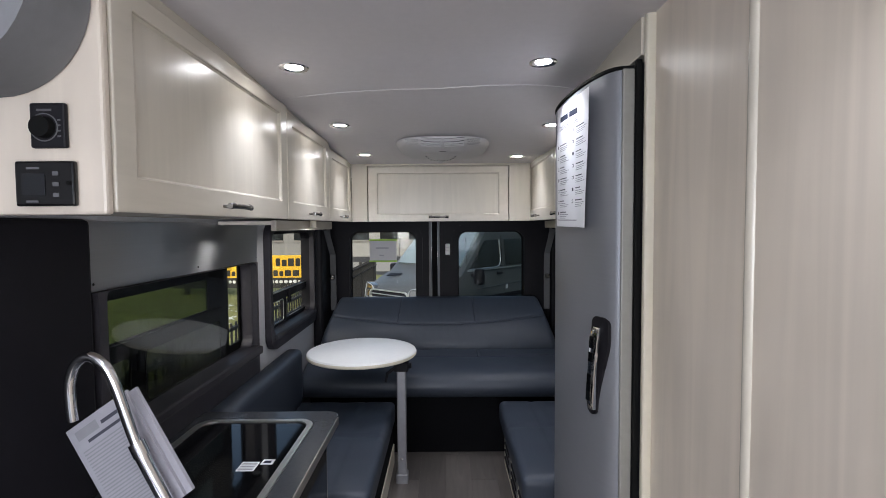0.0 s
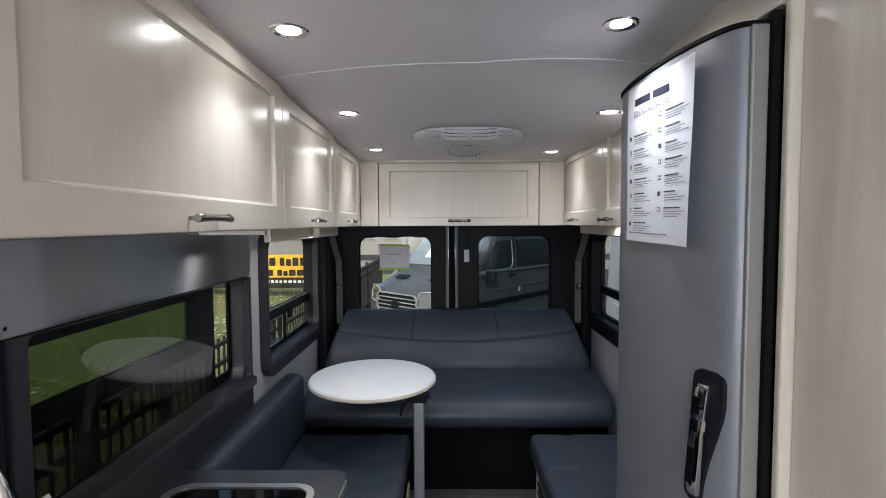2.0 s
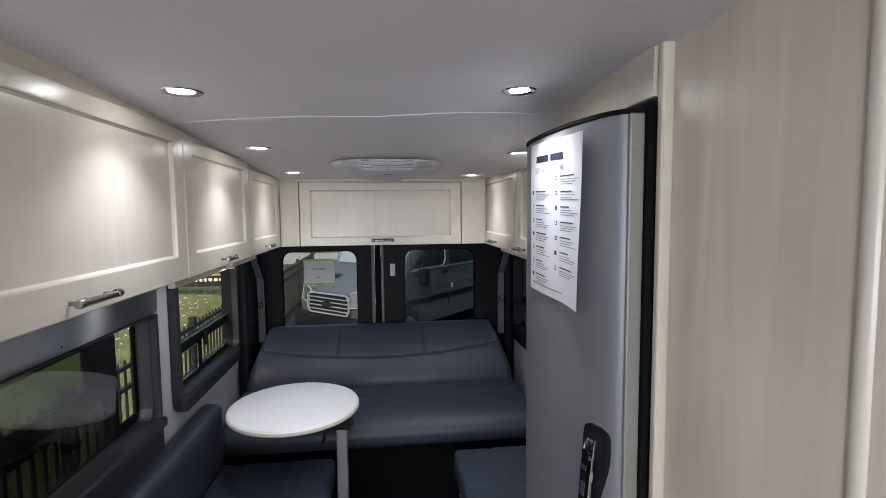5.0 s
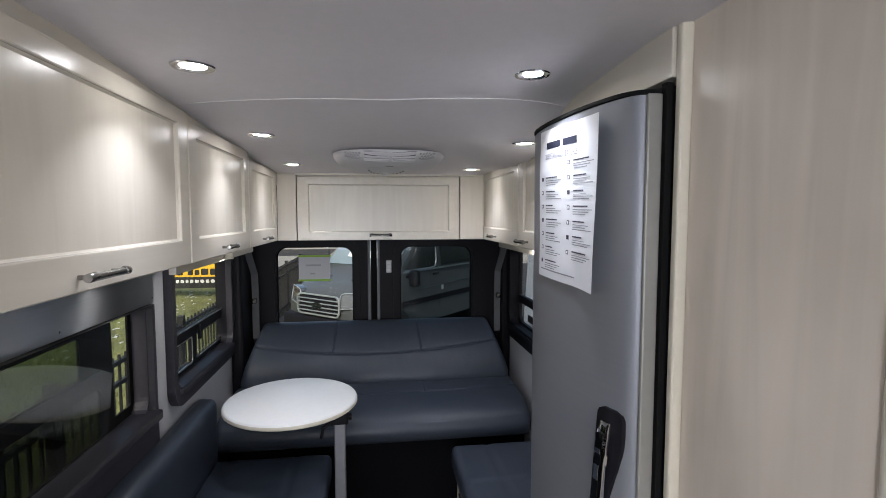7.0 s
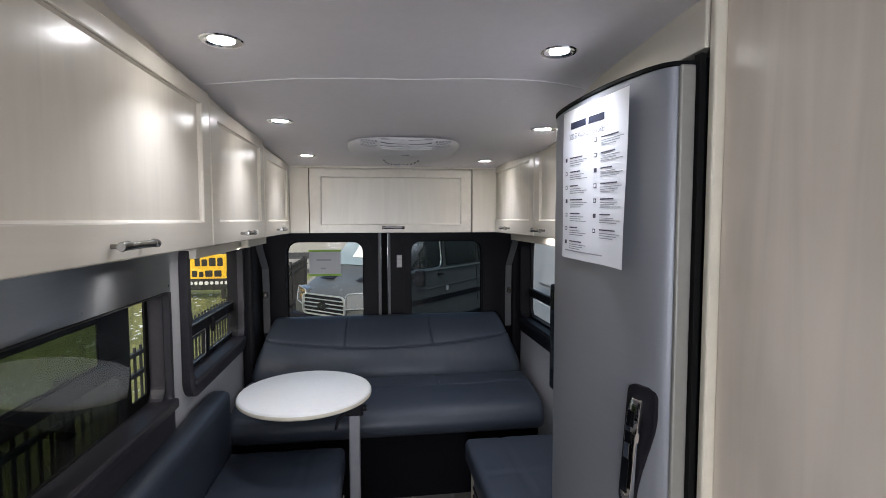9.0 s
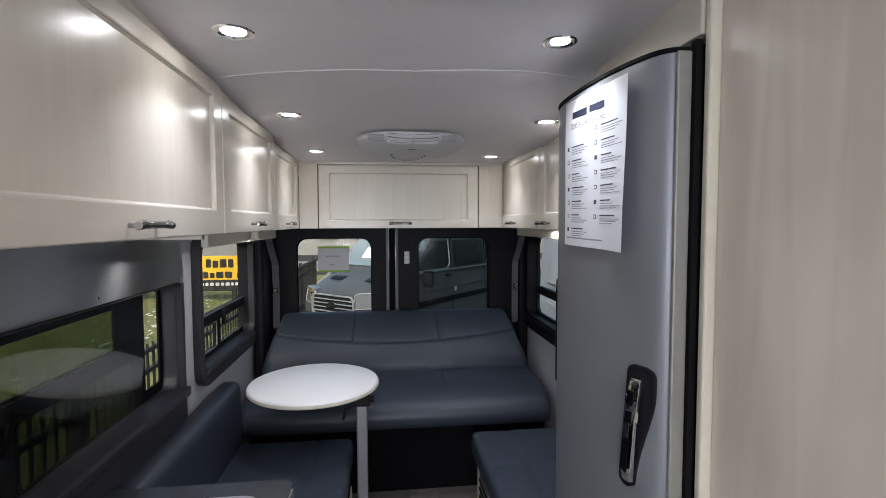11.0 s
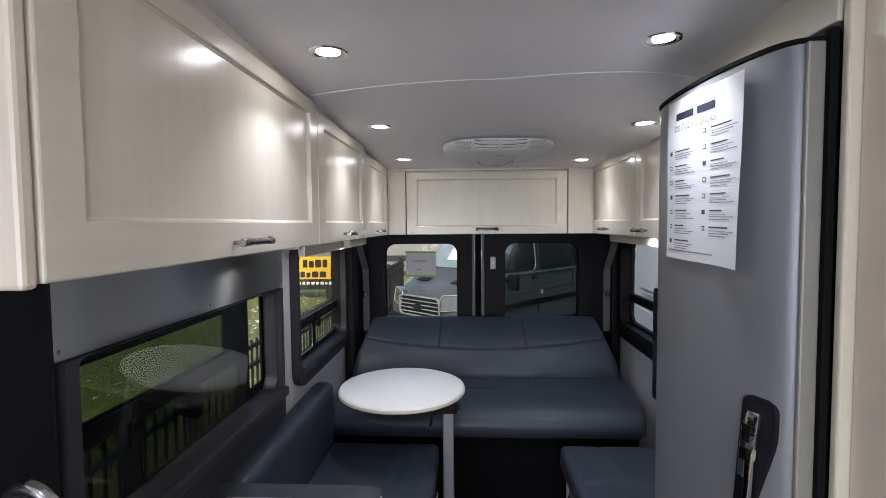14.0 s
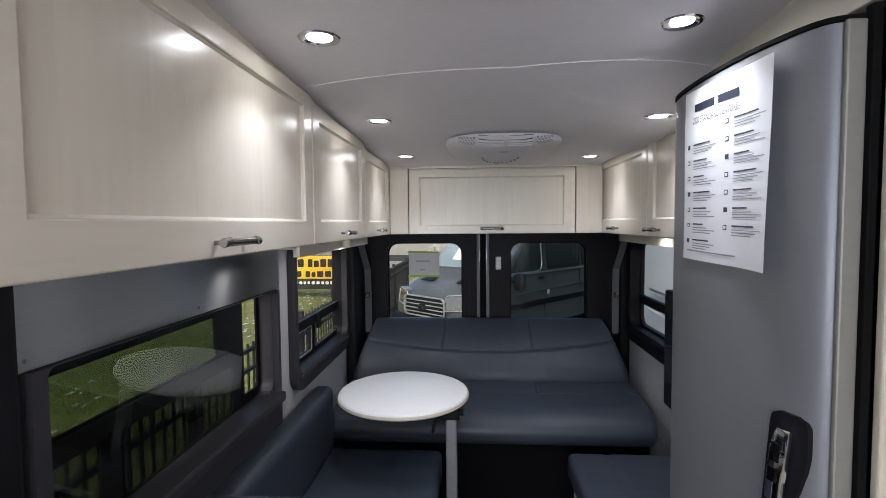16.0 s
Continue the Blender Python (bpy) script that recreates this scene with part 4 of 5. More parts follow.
def left_windows():
    w = thing("window_1", "kitchen side window with a tinted pane and black frame", "window", kind="structure", at=(XL, 1.96, 0.86))
    y0, y1, z0, z1 = KW
    part("surround", plate([(1.364, 0.735), (2.538, 0.735), (2.538, 1.308), (1.364, 1.308)], [rrect(1.40, 2.515, 0.868, 1.3075, 0.02)], lambda a, b: (XL + 0.001, a, b), (0.03, 0, 0)), M_SILL, w, "moulded black surround")
    part("sill", box(XL - 0.055, XL + 0.055, 1.37, 2.53, 0.835, 0.876, 0.01), M_SILL, w, "black ledge")
    part("frame", plate([(1.39, 0.85), (2.53, 0.85), (2.53, 1.35), (1.39, 1.35)], [rrect(1.415, 2.16, 1.125, 1.262, 0.010), rrect(1.70, 2.27, 0.88, 1.058, 0.02), rrect(1.415, 1.62, 0.88, 1.058, 0.02), rrect(2.362, 2.485, 0.912, 1.307, 0.012)],
         lambda a, b: (XL - 0.058, a, b), (0.008, 0, 0)), M_RUBBER, w, "black window frame")
    part("rail", box(XL - 0.05, XL - 0.042, 1.42, 2.28, 1.064, 1.118, 0.002), M_RUBBER, w)
    part("latch", box(XL - 0.05, XL - 0.036, 1.645, 1.675, 1.0, 1.075, 0.005), M_RUBBER, w)
    part("gasket", ring_plate(XL - 0.05, 0.003, (1.693, 2.277, 0.873, 1.065), (1.70, 2.27, 0.88, 1.058), 0.03, 0.026), M_RUBBER, w)
    part("liner", ring_plate(XL - 0.060, 0.066, (1.402, 2.518, 0.862, 1.338), (1.408, 2.512, 0.866, 1.332), 0.07, 0.066), M_SILL, w, "black reveal lining")
    pane(w, XL - 0.055, 1.41, 2.165, 1.12, 1.27, M_TINT)
    pane(w, XL - 0.054, 1.41, 2.275, 0.87, 1.062, M_MESH, "insect_screen")
    pane(w, XL - 0.055, 2.355, 2.49, 0.905, 1.31, M_GLASS)
    # clear inner sheet leaning inwards with the wall's slope
    bm = box(-0.0015, 0.0015, 1.41, 2.292, 0.8775, 1.304)
    for v in bm.verts:
        v.co.x += XL - 0.040 + 0.10 * (v.co.z - 0.872)
    sheet = part("inner_sheet", bm, M_INNER, w, "glossy clear inner sheet")
    sheet.visible_shadow = False
    w2 = thing("window_2", "rear side window with a black moulded surround and lower slider", "window", kind="structure", at=(XL, 3.1, 0.86))
    part("surround", ring_plate(XL + 0.001, 0.035, (2.70, 3.66, 0.79, 1.512), (2.74, 3.61, 0.872, 1.46), 0.09, 0.06), M_SILL, w2, "moulded black surround")
    part("sill", box(XL - 0.055, XL + 0.05, 2.75, 3.60, 0.845, 0.878, 0.01), M_SILL, w2, "black ledge")
    part("frame", ring_plate(XL - 0.055, 0.02, (2.73, 3.64, 0.85, 1.47), (2.79, 3.62, 0.90, 1.445), 0.07, 0.05), M_BLACK, w2)
    part("rail", box(XL - 0.058, XL - 0.03, 2.73, 3.63, 1.035, 1.092, 0.004), M_BLACK, w2)
    part("pane_edge", box(XL - 0.0295, XL - 0.026, 2.76, 3.61, 1.086, 1.094, 0.001), M_ALU, w2, "thin bright metal edge under the fixed pane")
    part("pane_edge", box(XL - 0.033, XL - 0.0295, 3.23, 3.58, 0.905, 0.911, 0.001), M_ALU, w2, "thin bright metal edge of the slider")
    part("divider", box(XL - 0.056, XL - 0.034, 3.12, 3.18, 0.86, 1.06, 0.003), M_BLACK, w2)
    part("latch", box(XL - 0.032, XL - 0.012, 3.19, 3.22, 1.0, 1.08, 0.006), M_BLACK, w2)
    part("gasket", ring_plate(XL - 0.034, 0.003, (2.785, 3.12, 0.896, 1.038), (2.793, 3.112, 0.904, 1.030), 0.02, 0.015), M_ALU, w2, "pale metal pane edge")
    part("liner", ring_plate(XL - 0.060, 0.066, (2.742, 3.618, 0.862, 1.458), (2.748, 3.612, 0.868, 1.452), 0.07, 0.066), M_BLACK, w2, "black reveal lining")
    pane(w2, XL - 0.05, 2.76, 3.63, 1.08, 1.46, M_GLASS)
    pane(w2, XL - 0.047, 2.76, 3.63, 0.87, 1.05, M_GLASS)
    w3 = thing("window_3", "rear side window with a black moulded surround", "window", kind="structure", at=(XR, 3.2, 0.86))
    part("surround", ring_plate(XR - 0.001, -0.035, (2.69, 3.90, 0.80, 1.52), (2.76, 3.83, 0.90, 1.46), 0.12, 0.08), M_BLACK, w3, "moulded black surround")
    part("sill", box(XR - 0.05, XR + 0.055, 2.80, 3.81, 0.862, 0.895, 0.01), M_BLACK, w3, "black ledge")
    part("frame", ring_plate(XR + 0.055, -0.02, (2.74, 3.86, 0.85, 1.47), (2.77, 3.82, 0.91, 1.445), 0.10, 0.07), M_BLACK, w3)
    part("rail", box(XR + 0.03, XR + 0.058, 2.75, 3.85, 1.045, 1.10, 0.004), M_BLACK, w3)
    part("latch", box(XR + 0.012, XR + 0.032, 3.16, 3.19, 1.01, 1.07, 0.006), M_BLACK, w3)
    part("liner", ring_plate(XR + 0.060, -0.066, (2.752, 3.838, 0.862, 1.458), (2.758, 3.832, 0.868, 1.452), 0.07, 0.066), M_BLACK, w3, "black reveal lining")
    pane(w3, XR + 0.05, 2.76, 3.835, 1.09, 1.46, M_GLASS)
    pane(w3, XR + 0.047, 2.76, 3.835, 0.88, 1.05, M_GLASS)


left_windows()
sp = thing("splashback", "brushed stainless splashback above the kitchen window", "splashback", at=(-0.95, 1.92, 1.31))
part("sheet", box(-0.9585, -0.944, 1.345, 2.572, 1.310, 1.508, 0.002), M_STEEL, sp)
for yy in (1.365, 1.95, 2.552):
    part("screw", tube([(-0.9445, yy, 1.332), (-0.942, yy, 1.332)], 0.0045, 12), M_CHROME, sp, "", True)
solo("pillar_trim", box(-0.958, -0.925, 0.40, 1.343, 0.746, 1.514, 0.015), M_BLACK, "black moulded pillar trim beside the kitchen", "trim", kind="structure")
solo("pillar_trim", box(-0.958, -0.945, -1.2, 0.398, 0.0, 1.75, 0.01), M_BLACK, "black moulded trim ahead of the kitchen", "trim", kind="structure")
arc = [(-0.955, 2.06), (-0.955, 1.735), (-0.80, 1.735)] + [(-0.80 + 0.185 * math.sin(radians(a)), 1.925 - 0.19 * math.cos(radians(a))) for a in range(10, 91, 8)] + [(-0.615, 2.06)]
solo("roof_console", plate(arc, [], lambda a, b: (a, 0.80, b), (0, 0.135, 0)), M_CONSOLE, "rounded grey headliner bulge beside the cabinets", "headliner", kind="structure", smooth=True)
for s in (-1, 1):
    x = s * 0.955
    solo("rear_pillar", box(min(x, x - s * 0.075), max(x, x - s * 0.075), 3.665 if s < 0 else 3.90, 3.985, 0.0, 1.52, 0.025, 3), M_BLACK, "black moulded pillar trim beside the rear door", "trim", kind="structure")
    bel = thing("seat_belt", "dark grey seat belt hanging from the rear pillar", "seat belt", "rear seat belts", at=(s * 0.86, 3.86, 0.85))
    pts = [(s * 0.862, 3.72, 1.50), (s * 0.856, 3.78, 1.40), (s * 0.842, 3.86, 1.27), (s * 0.84, 3.865, 1.10), (s * 0.842, 3.865, 0.83)]
    bm = bmesh.new()
    for p, q in zip(pts, pts[1:]):
        vs = [bm.verts.new(Vector(p) + Vector((d, 0, 0)) + Vector((0, -abs(dx), 0))) for d, dx in ((-0.022, 0), (0.022, 0), (0.022, -s * 0.004), (-0.022, -s * 0.004))]
        ve = [bm.verts.new(Vector(q) + Vector((d, 0, 0)) + Vector((0, -abs(dx), 0))) for d, dx in ((-0.022, 0), (0.022, 0), (0.022, -s * 0.004), (-0.022, -s * 0.004))]
        for k in range(4):
            bm.faces.new((vs[k], vs[(k + 1) % 4], ve[(k + 1) % 4], ve[k]))
        bm.faces.new(vs)
        bm.faces.new(ve[::-1])
    M_BELT = bpy.data.materials.get("grey_webbing") or mat("grey_webbing", (0.10, 0.10, 0.104), 0.6, vary=0.15, bump=(600, 0.4))
    part("webbing", bm, M_BELT, bel, "woven grey webbing")
    part("tongue", box(s * 0.842 - 0.012, s * 0.842 + 0.012, 3.82, 3.90, 1.075, 1.11, 0.004), M_NICKEL, bel, "metal tongue")
    part("guide", box(s * 0.858 - 0.016, s * 0.858 + 0.016, 3.69, 3.76, 1.46, 1.52, 0.008), M_BLACK, bel)


# ---------------- rear doors ----------------
def rear_door(x0, x1, wx0, wx1, glass_m, name, label):
    d = thing(name, label, "door", kind="structure", at=((x0 + x1) / 2, YB, 0.2))
    f = lambda a, b: (a, YB - 0.03, b)
    part("panel", plate(rrect(x0, x1, 0.2, 1.60, 0.05, 4), [rrect(wx0, wx1, 0.74, 1.447, 0.075)], f, (0, 0.04, 0)), M_BLACK, d, "black moulded door lining")
    part("window_frame", plate(rrect(wx0 - 0.05, wx1 + 0.05, 0.69, 1.50, 0.11), [rrect(wx0 - 0.006, wx1 + 0.006, 0.736, 1.452, 0.08)], lambda a, b: (a, YB - 0.045, b), (0, 0.016, 0)), M_BLACK, d, "raised black window surround")
    part("rubber_seal", plate(rrect(wx0 - 0.004, wx1 + 0.004, 0.736, 1.451, 0.078), [rrect(wx0 + 0.008, wx1 - 0.008, 0.75, 1.438, 0.07)], lambda a, b: (a, YB + 0.012, b), (0, 0.012, 0)), M_RUBBER, d)
    ob = part("pane", plate(rrect(wx0, wx1, 0.74, 1.447, 0.075), [], lambda a, b: (a, YB + 0.02, b), (0, 0.004, 0)), glass_m, d)
    ob.visible_shadow = False
    return d


dl = rear_door(-0.94, -0.075, -0.725, -0.19, M_GLASS, "door_1", "black-lined rear van door with a clear window")
dr = rear_door(-0.012, 0.94, 0.145, 0.675, M_SMOKE, "door_2", "black-lined rear van door with a smoked window")
part("edge_trim", box(-0.088, -0.068, YB - 0.055, YB + 0.01, 0.2, 1.58, 0.004), M_DOOREDGE, dl, "grey door edge")
part("edge_trim", box(-0.019, -0.001, YB - 0.055, YB + 0.01, 0.2, 1.58, 0.004), M_DOOREDGE, dr, "grey door edge")
solo("wall_rear", plate([(-1.0, 0.0), (1.0, 0.0), (1.0, 2.05), (-1.0, 2.05)], [[(-0.9, 0.3), (0.9, 0.3), (0.9, 1.56), (-0.9, 1.56)]], lambda a, b: (a, YB + 0.012, b), (0, 0.05, 0)), M_BLACK,
     "black rear frame of the van body", "wall", kind="structure")
solo("door_seal", box(-0.0655, -0.0215, YB - 0.01, YB + 0.05, 0.2, 1.58, 0.006), M_RUBBER, "black rubber seal between the rear doors", "trim", kind="structure")
sw = thing("switch_plate", "narrow white switch plate on the rear door lining", "switch", at=(0.06, YB - 0.032, 1.29))
part("plate", box(0.044, 0.082, YB - 0.040, YB - 0.0305, 1.255, 1.345, 0.004), M_PLASTW, sw)
for k in range(3):
    part("rocker", box(0.051, 0.075, YB - 0.045, YB - 0.039, 1.264 + 0.027 * k, 1.284 + 0.027 * k, 0.002), M_WHITE, sw)
note = thing("window_note", "white paper note with green tape on the rear window", "paper", at=(-0.47, YB + 0.017, 1.25))
part("page", box(-0.575, -0.355, YB + 0.0165, YB + 0.0175, 1.205, 1.375), M_PAPER, note)
part("tape", box(-0.58, -0.35, YB + 0.0160, YB + 0.0168, 1.370, 1.384), M_GREEN, note, "green tape strip")
part("tape", box(-0.58, -0.35, YB + 0.0160, YB + 0.0168, 1.196, 1.210), M_GREEN, note, "green tape strip")
part("writing_bar", box(-0.525, -0.42, YB + 0.0150, YB + 0.0160, 1.305, 1.317), M_PENCIL, note)
part("writing_bar", box(-0.495, -0.46, YB + 0.0150, YB + 0.0160, 1.245, 1.256), M_PENCIL, note)

# ---------------- controls, screen ----------------
th = thing("thermostat", "square black thermostat with a round dial", "thermostat", at=(-0.72, 0.936, 1.64))
part("plate", box(-0.755, -0.688, 0.926, 0.937, 1.64, 1.724, 0.004), M_BLACK, th)
part("dial", tube([(-0.727, 0.927, 1.678), (-0.727, 0.912, 1.678)], [0.021, 0.019], 28), M_RUBBER, th, "round black dial", True)
part("dial_ring", add_tube(bmesh.new(), [(-0.727 + 0.0255 * math.cos(radians(a)), 0.925, 1.678 + 0.0255 * math.sin(radians(a))) for a in range(0, 361, 15)], 0.0012, 6), M_VENT, th, "", True)
part("legend", box(-0.74, -0.712, 0.9248, 0.9258, 1.708, 1.712), M_VENT, th)
for k in range(4):
    part("legend", box(-0.702, -0.696, 0.9248, 0.9258, 1.66 + 0.010 * k, 1.663 + 0.010 * k), M_VENT, th)
pn = thing("control_panel", "black glossy power control panel with a small screen", "control panel", at=(-0.73, 0.936, 1.53))
part("plate", box(-0.786, -0.674, 0.924, 0.937, 1.531, 1.616, 0.004), M_COOK, pn)
part("screen", box(-0.772, -0.728, 0.9222, 0.9245, 1.550, 1.592, 0.001), M_SCREEN, pn, "dark display")
part("logo_mark", box(-0.762, -0.738, 0.9226, 0.9236, 1.600, 1.604), M_VENT, pn)
part("logo_mark", box(-0.764, -0.742, 0.9226, 0.9236, 1.538, 1.542), M_VENT, pn)
for k in range(3):
    part("key", box(-0.714, -0.702, 0.9222, 0.924, 1.548 + 0.02 * k, 1.556 + 0.02 * k, 0.001), M_VENT, pn)
part("knob", tube([(-0.683, 0.9245, 1.574), (-0.683, 0.920, 1.574)], 0.004, 12), M_RUBBER, pn, "", True)

for ob in (th, pn):
    ob.location.x += 0.021

tv = thing("monitor", "thin black monitor seen edge-on on a wall bracket", "television", at=(0.88, 2.9, 0.66))
part("screen", box(0.862, 0.899, 2.50, 3.06, 0.650, 1.238, 0.008), M_BLACK, tv)
part("bracket", box(0.898, 0.955, 2.70, 2.86, 0.86, 0.96, 0.006), M_BLACK, tv)
part("bezel", box(0.856, 0.863, 2.52, 3.04, 0.670, 1.218, 0.002), M_SCREEN, tv, "dark glossy display")


# ---------------- outside ----------------
GZ = -0.72
solo("ground", grid_sheet(40, 40, lambda u, v: (-120 + 240 * u, -60 + 240 * v, GZ))[0], M_ASPHALT, "wet asphalt yard", "ground", kind="structure")


def lawn():
    def fn(u, v):
        x, y = -2.55 - 12.0 * u, -4 + 26 * v
        z = GZ + 0.03 + 0.25 * u + 0.05 * noise.noise(Vector((x * 0.7, y * 0.7, 0)))
        return (x, y, z)
    bm, _ = grid_sheet(60, 120, fn)
    return bm


solo("lawn", lawn(), M_GRASS, "patchy winter lawn behind the fence", "lawn", kind="structure", smooth=True)


def grass_tufts():
    rnd = random.Random(5)
    verts, faces = [], []
    for k in range(26000):
        u = rnd.random() ** 1.6
        x, y = -2.6 - 9.5 * u, -1.0 + 17 * rnd.random()
        z = GZ + 0.03 + 0.25 * (-2.55 - x) / 12 + 0.05 * noise.noise(Vector((x * 0.7, y * 0.7, 0)))
        h, a, w = 0.03 + 0.06 * rnd.random(), rnd.random() * 6.28, 0.006 + 0.006 * rnd.random()
        b = len(verts)
        dx, dy = math.cos(a) * w, math.sin(a) * w
        lx, ly = rnd.uniform(-0.04, 0.04), rnd.uniform(-0.04, 0.04)
        verts += [(x - dx, y - dy, z - 0.01), (x + dx, y + dy, z - 0.01), (x + lx, y + ly, z + h)]
        faces.append((b, b + 1, b + 2))
    me = bpy.data.meshes.new("grass")
    me.from_pydata(verts, [], faces)
    me.materials.append(M_GRASS)
    tagged(new("grass", me), "short green and straw grass blades on the lawn", "grass", kind="stuff")


grass_tufts()


def snow_patches():
    rnd = random.Random(9)
    bm = bmesh.new()
    for k in range(300):
        kind = rnd.random()
        if kind < 0.6:
            y = rnd.uniform(-1, 16)
            x = -4.4 - 0.06 * y + rnd.gauss(0, 0.28)
        else:
            x, y = rnd.uniform(-9, -3.0), rnd.uniform(-1, 16)
        z = GZ + 0.05 + 0.25 * (-2.55 - x) / 12 + 0.05 * noise.noise(Vector((x * 0.7, y * 0.7, 0)))
        s = rnd.uniform(0.008, 0.028) * (1 + 0.08 * max(0, y))
        n = 7
        a0 = rnd.random() * 6.28
        co = bm.verts.new((x, y, z + 0.006))
        rim = []
        for j in range(n):
            th = a0 + 6.283 * j / n
            q = s * rnd.uniform(0.35, 1.3)
            rim.append(bm.verts.new((x + q * math.cos(th), y + 2.0 * q * math.sin(th), z - 0.012)))
        for j in range(n):
            bm.faces.new((co, rim[j], rim[(j + 1) % n]))
    solo("snow", bm, M_SNOW, "scattered remnants of old snow on the lawn", "snow", kind="stuff")


snow_patches()
solo("kerb", box(-2.55, -2.38, -20, 40, GZ - 0.05, GZ + 0.12, 0.02), M_CONCRETE, "pale concrete kerb along the fence", "kerb", kind="structure")
solo("road", box(-60, 60, 24.0, 30.0, GZ + 0.005, GZ + 0.02), M_CONCRETE, "pale far roadway", "road", kind="structure")
solo("footpath", box(-24.0, -14.4, -10, 40, GZ + 0.25, GZ + 0.33), M_CONCRETE, "pale concrete path beyond the lawn", "pavement", kind="structure")


def iron_fence():
    x, top = -2.2, 0.485
    t = thing("fence", "black iron picket fence along the yard", "fence", at=(x, 5, GZ))
    for zz in (top - 0.06, top - 0.24, GZ + 0.18):
        part("rail", box(x - 0.018, x + 0.018, -3, 16, zz - 0.018, zz + 0.018), M_IRON, t)
    pk = part("picket", box(x - 0.009, x + 0.009, -2.709, -2.691, GZ + 0.02, top), M_IRON, t)
    for k in range(1, 165):
        o = pk.copy()
        scene.collection.objects.link(o)
        o.location = (pk.location.x, pk.location.y + 0.113 * k, pk.location.z)
    ps = part("post", box(x - 0.035, x + 0.035, -2.835, -2.765, GZ, top + 0.06, 0.005), M_IRON, t)
    for k in range(1, 9):
        o = ps.copy()
        scene.collection.objects.link(o)
        o.location = (ps.location.x, ps.location.y + 2.26 * k, ps.location.z)


iron_fence()


def yard_sign():
    t = thing("yard_sign", "yellow roadside business sign with a black band", "sign", at=(-5.6, 15.0, GZ))
    x0, x1, y = -8.3, -4.0, 15.0
    zt, zb = 0.62, -0.28
    part("board", box(x0, x1, y, y + 0.12, zb + 0.20, zt, 0.02), M_YELLOW, t, "yellow panel")
    part("band", box(x0, x1, y - 0.005, y + 0.11, zb - 0.10, zb + 0.22, 0.01), M_SIGNBLACK, t, "black lower band")
    for px in (x0 + 0.4, x1 - 0.4):
        part("leg", box(px - 0.06, px + 0.06, y + 0.02, y + 0.10, GZ, zb - 0.05), M_SIGNBLACK, t)
    # lettering drawn as plain shapes
    def bar(a, w, z0, h, o, m):
        part("mark", plate(rrect(a, a + w, z0, z0 + h, 0.03, 3), [], lambda p, q: (p, y - o, q), (0, 0.012, 0)), m, t)
    rnd = random.Random(4)
    for z0, h, wmin, wmax in ((0.29, 0.24, 0.13, 0.26), (-0.01, 0.18, 0.10, 0.22)):
        a, k = x1 - 0.10, 0
        while a > x0 + 0.4:
            w = rnd.uniform(wmin, wmax)
            bar(a - w, w, z0, h * (1.0 if k % 3 else 0.82), 0.014, M_SIGNBLACK)
            a -= w + (0.045 if k % 4 else 0.13)
            k += 1
    a = x1 - 0.12
    while a > x0 + 1.2:
        w = rnd.uniform(0.05, 0.11)
        bar(a - w, w, -0.23, 0.09, 0.020, M_SIGNWHITE)
        a -= w + 0.045


yard_sign()


def lpart(name, bm, m, parent, label="", smooth=False):
    """A part built in its thing's own axes."""
    ob = part(name, bm, m, None, label, smooth)
    ob.parent = parent
    return ob


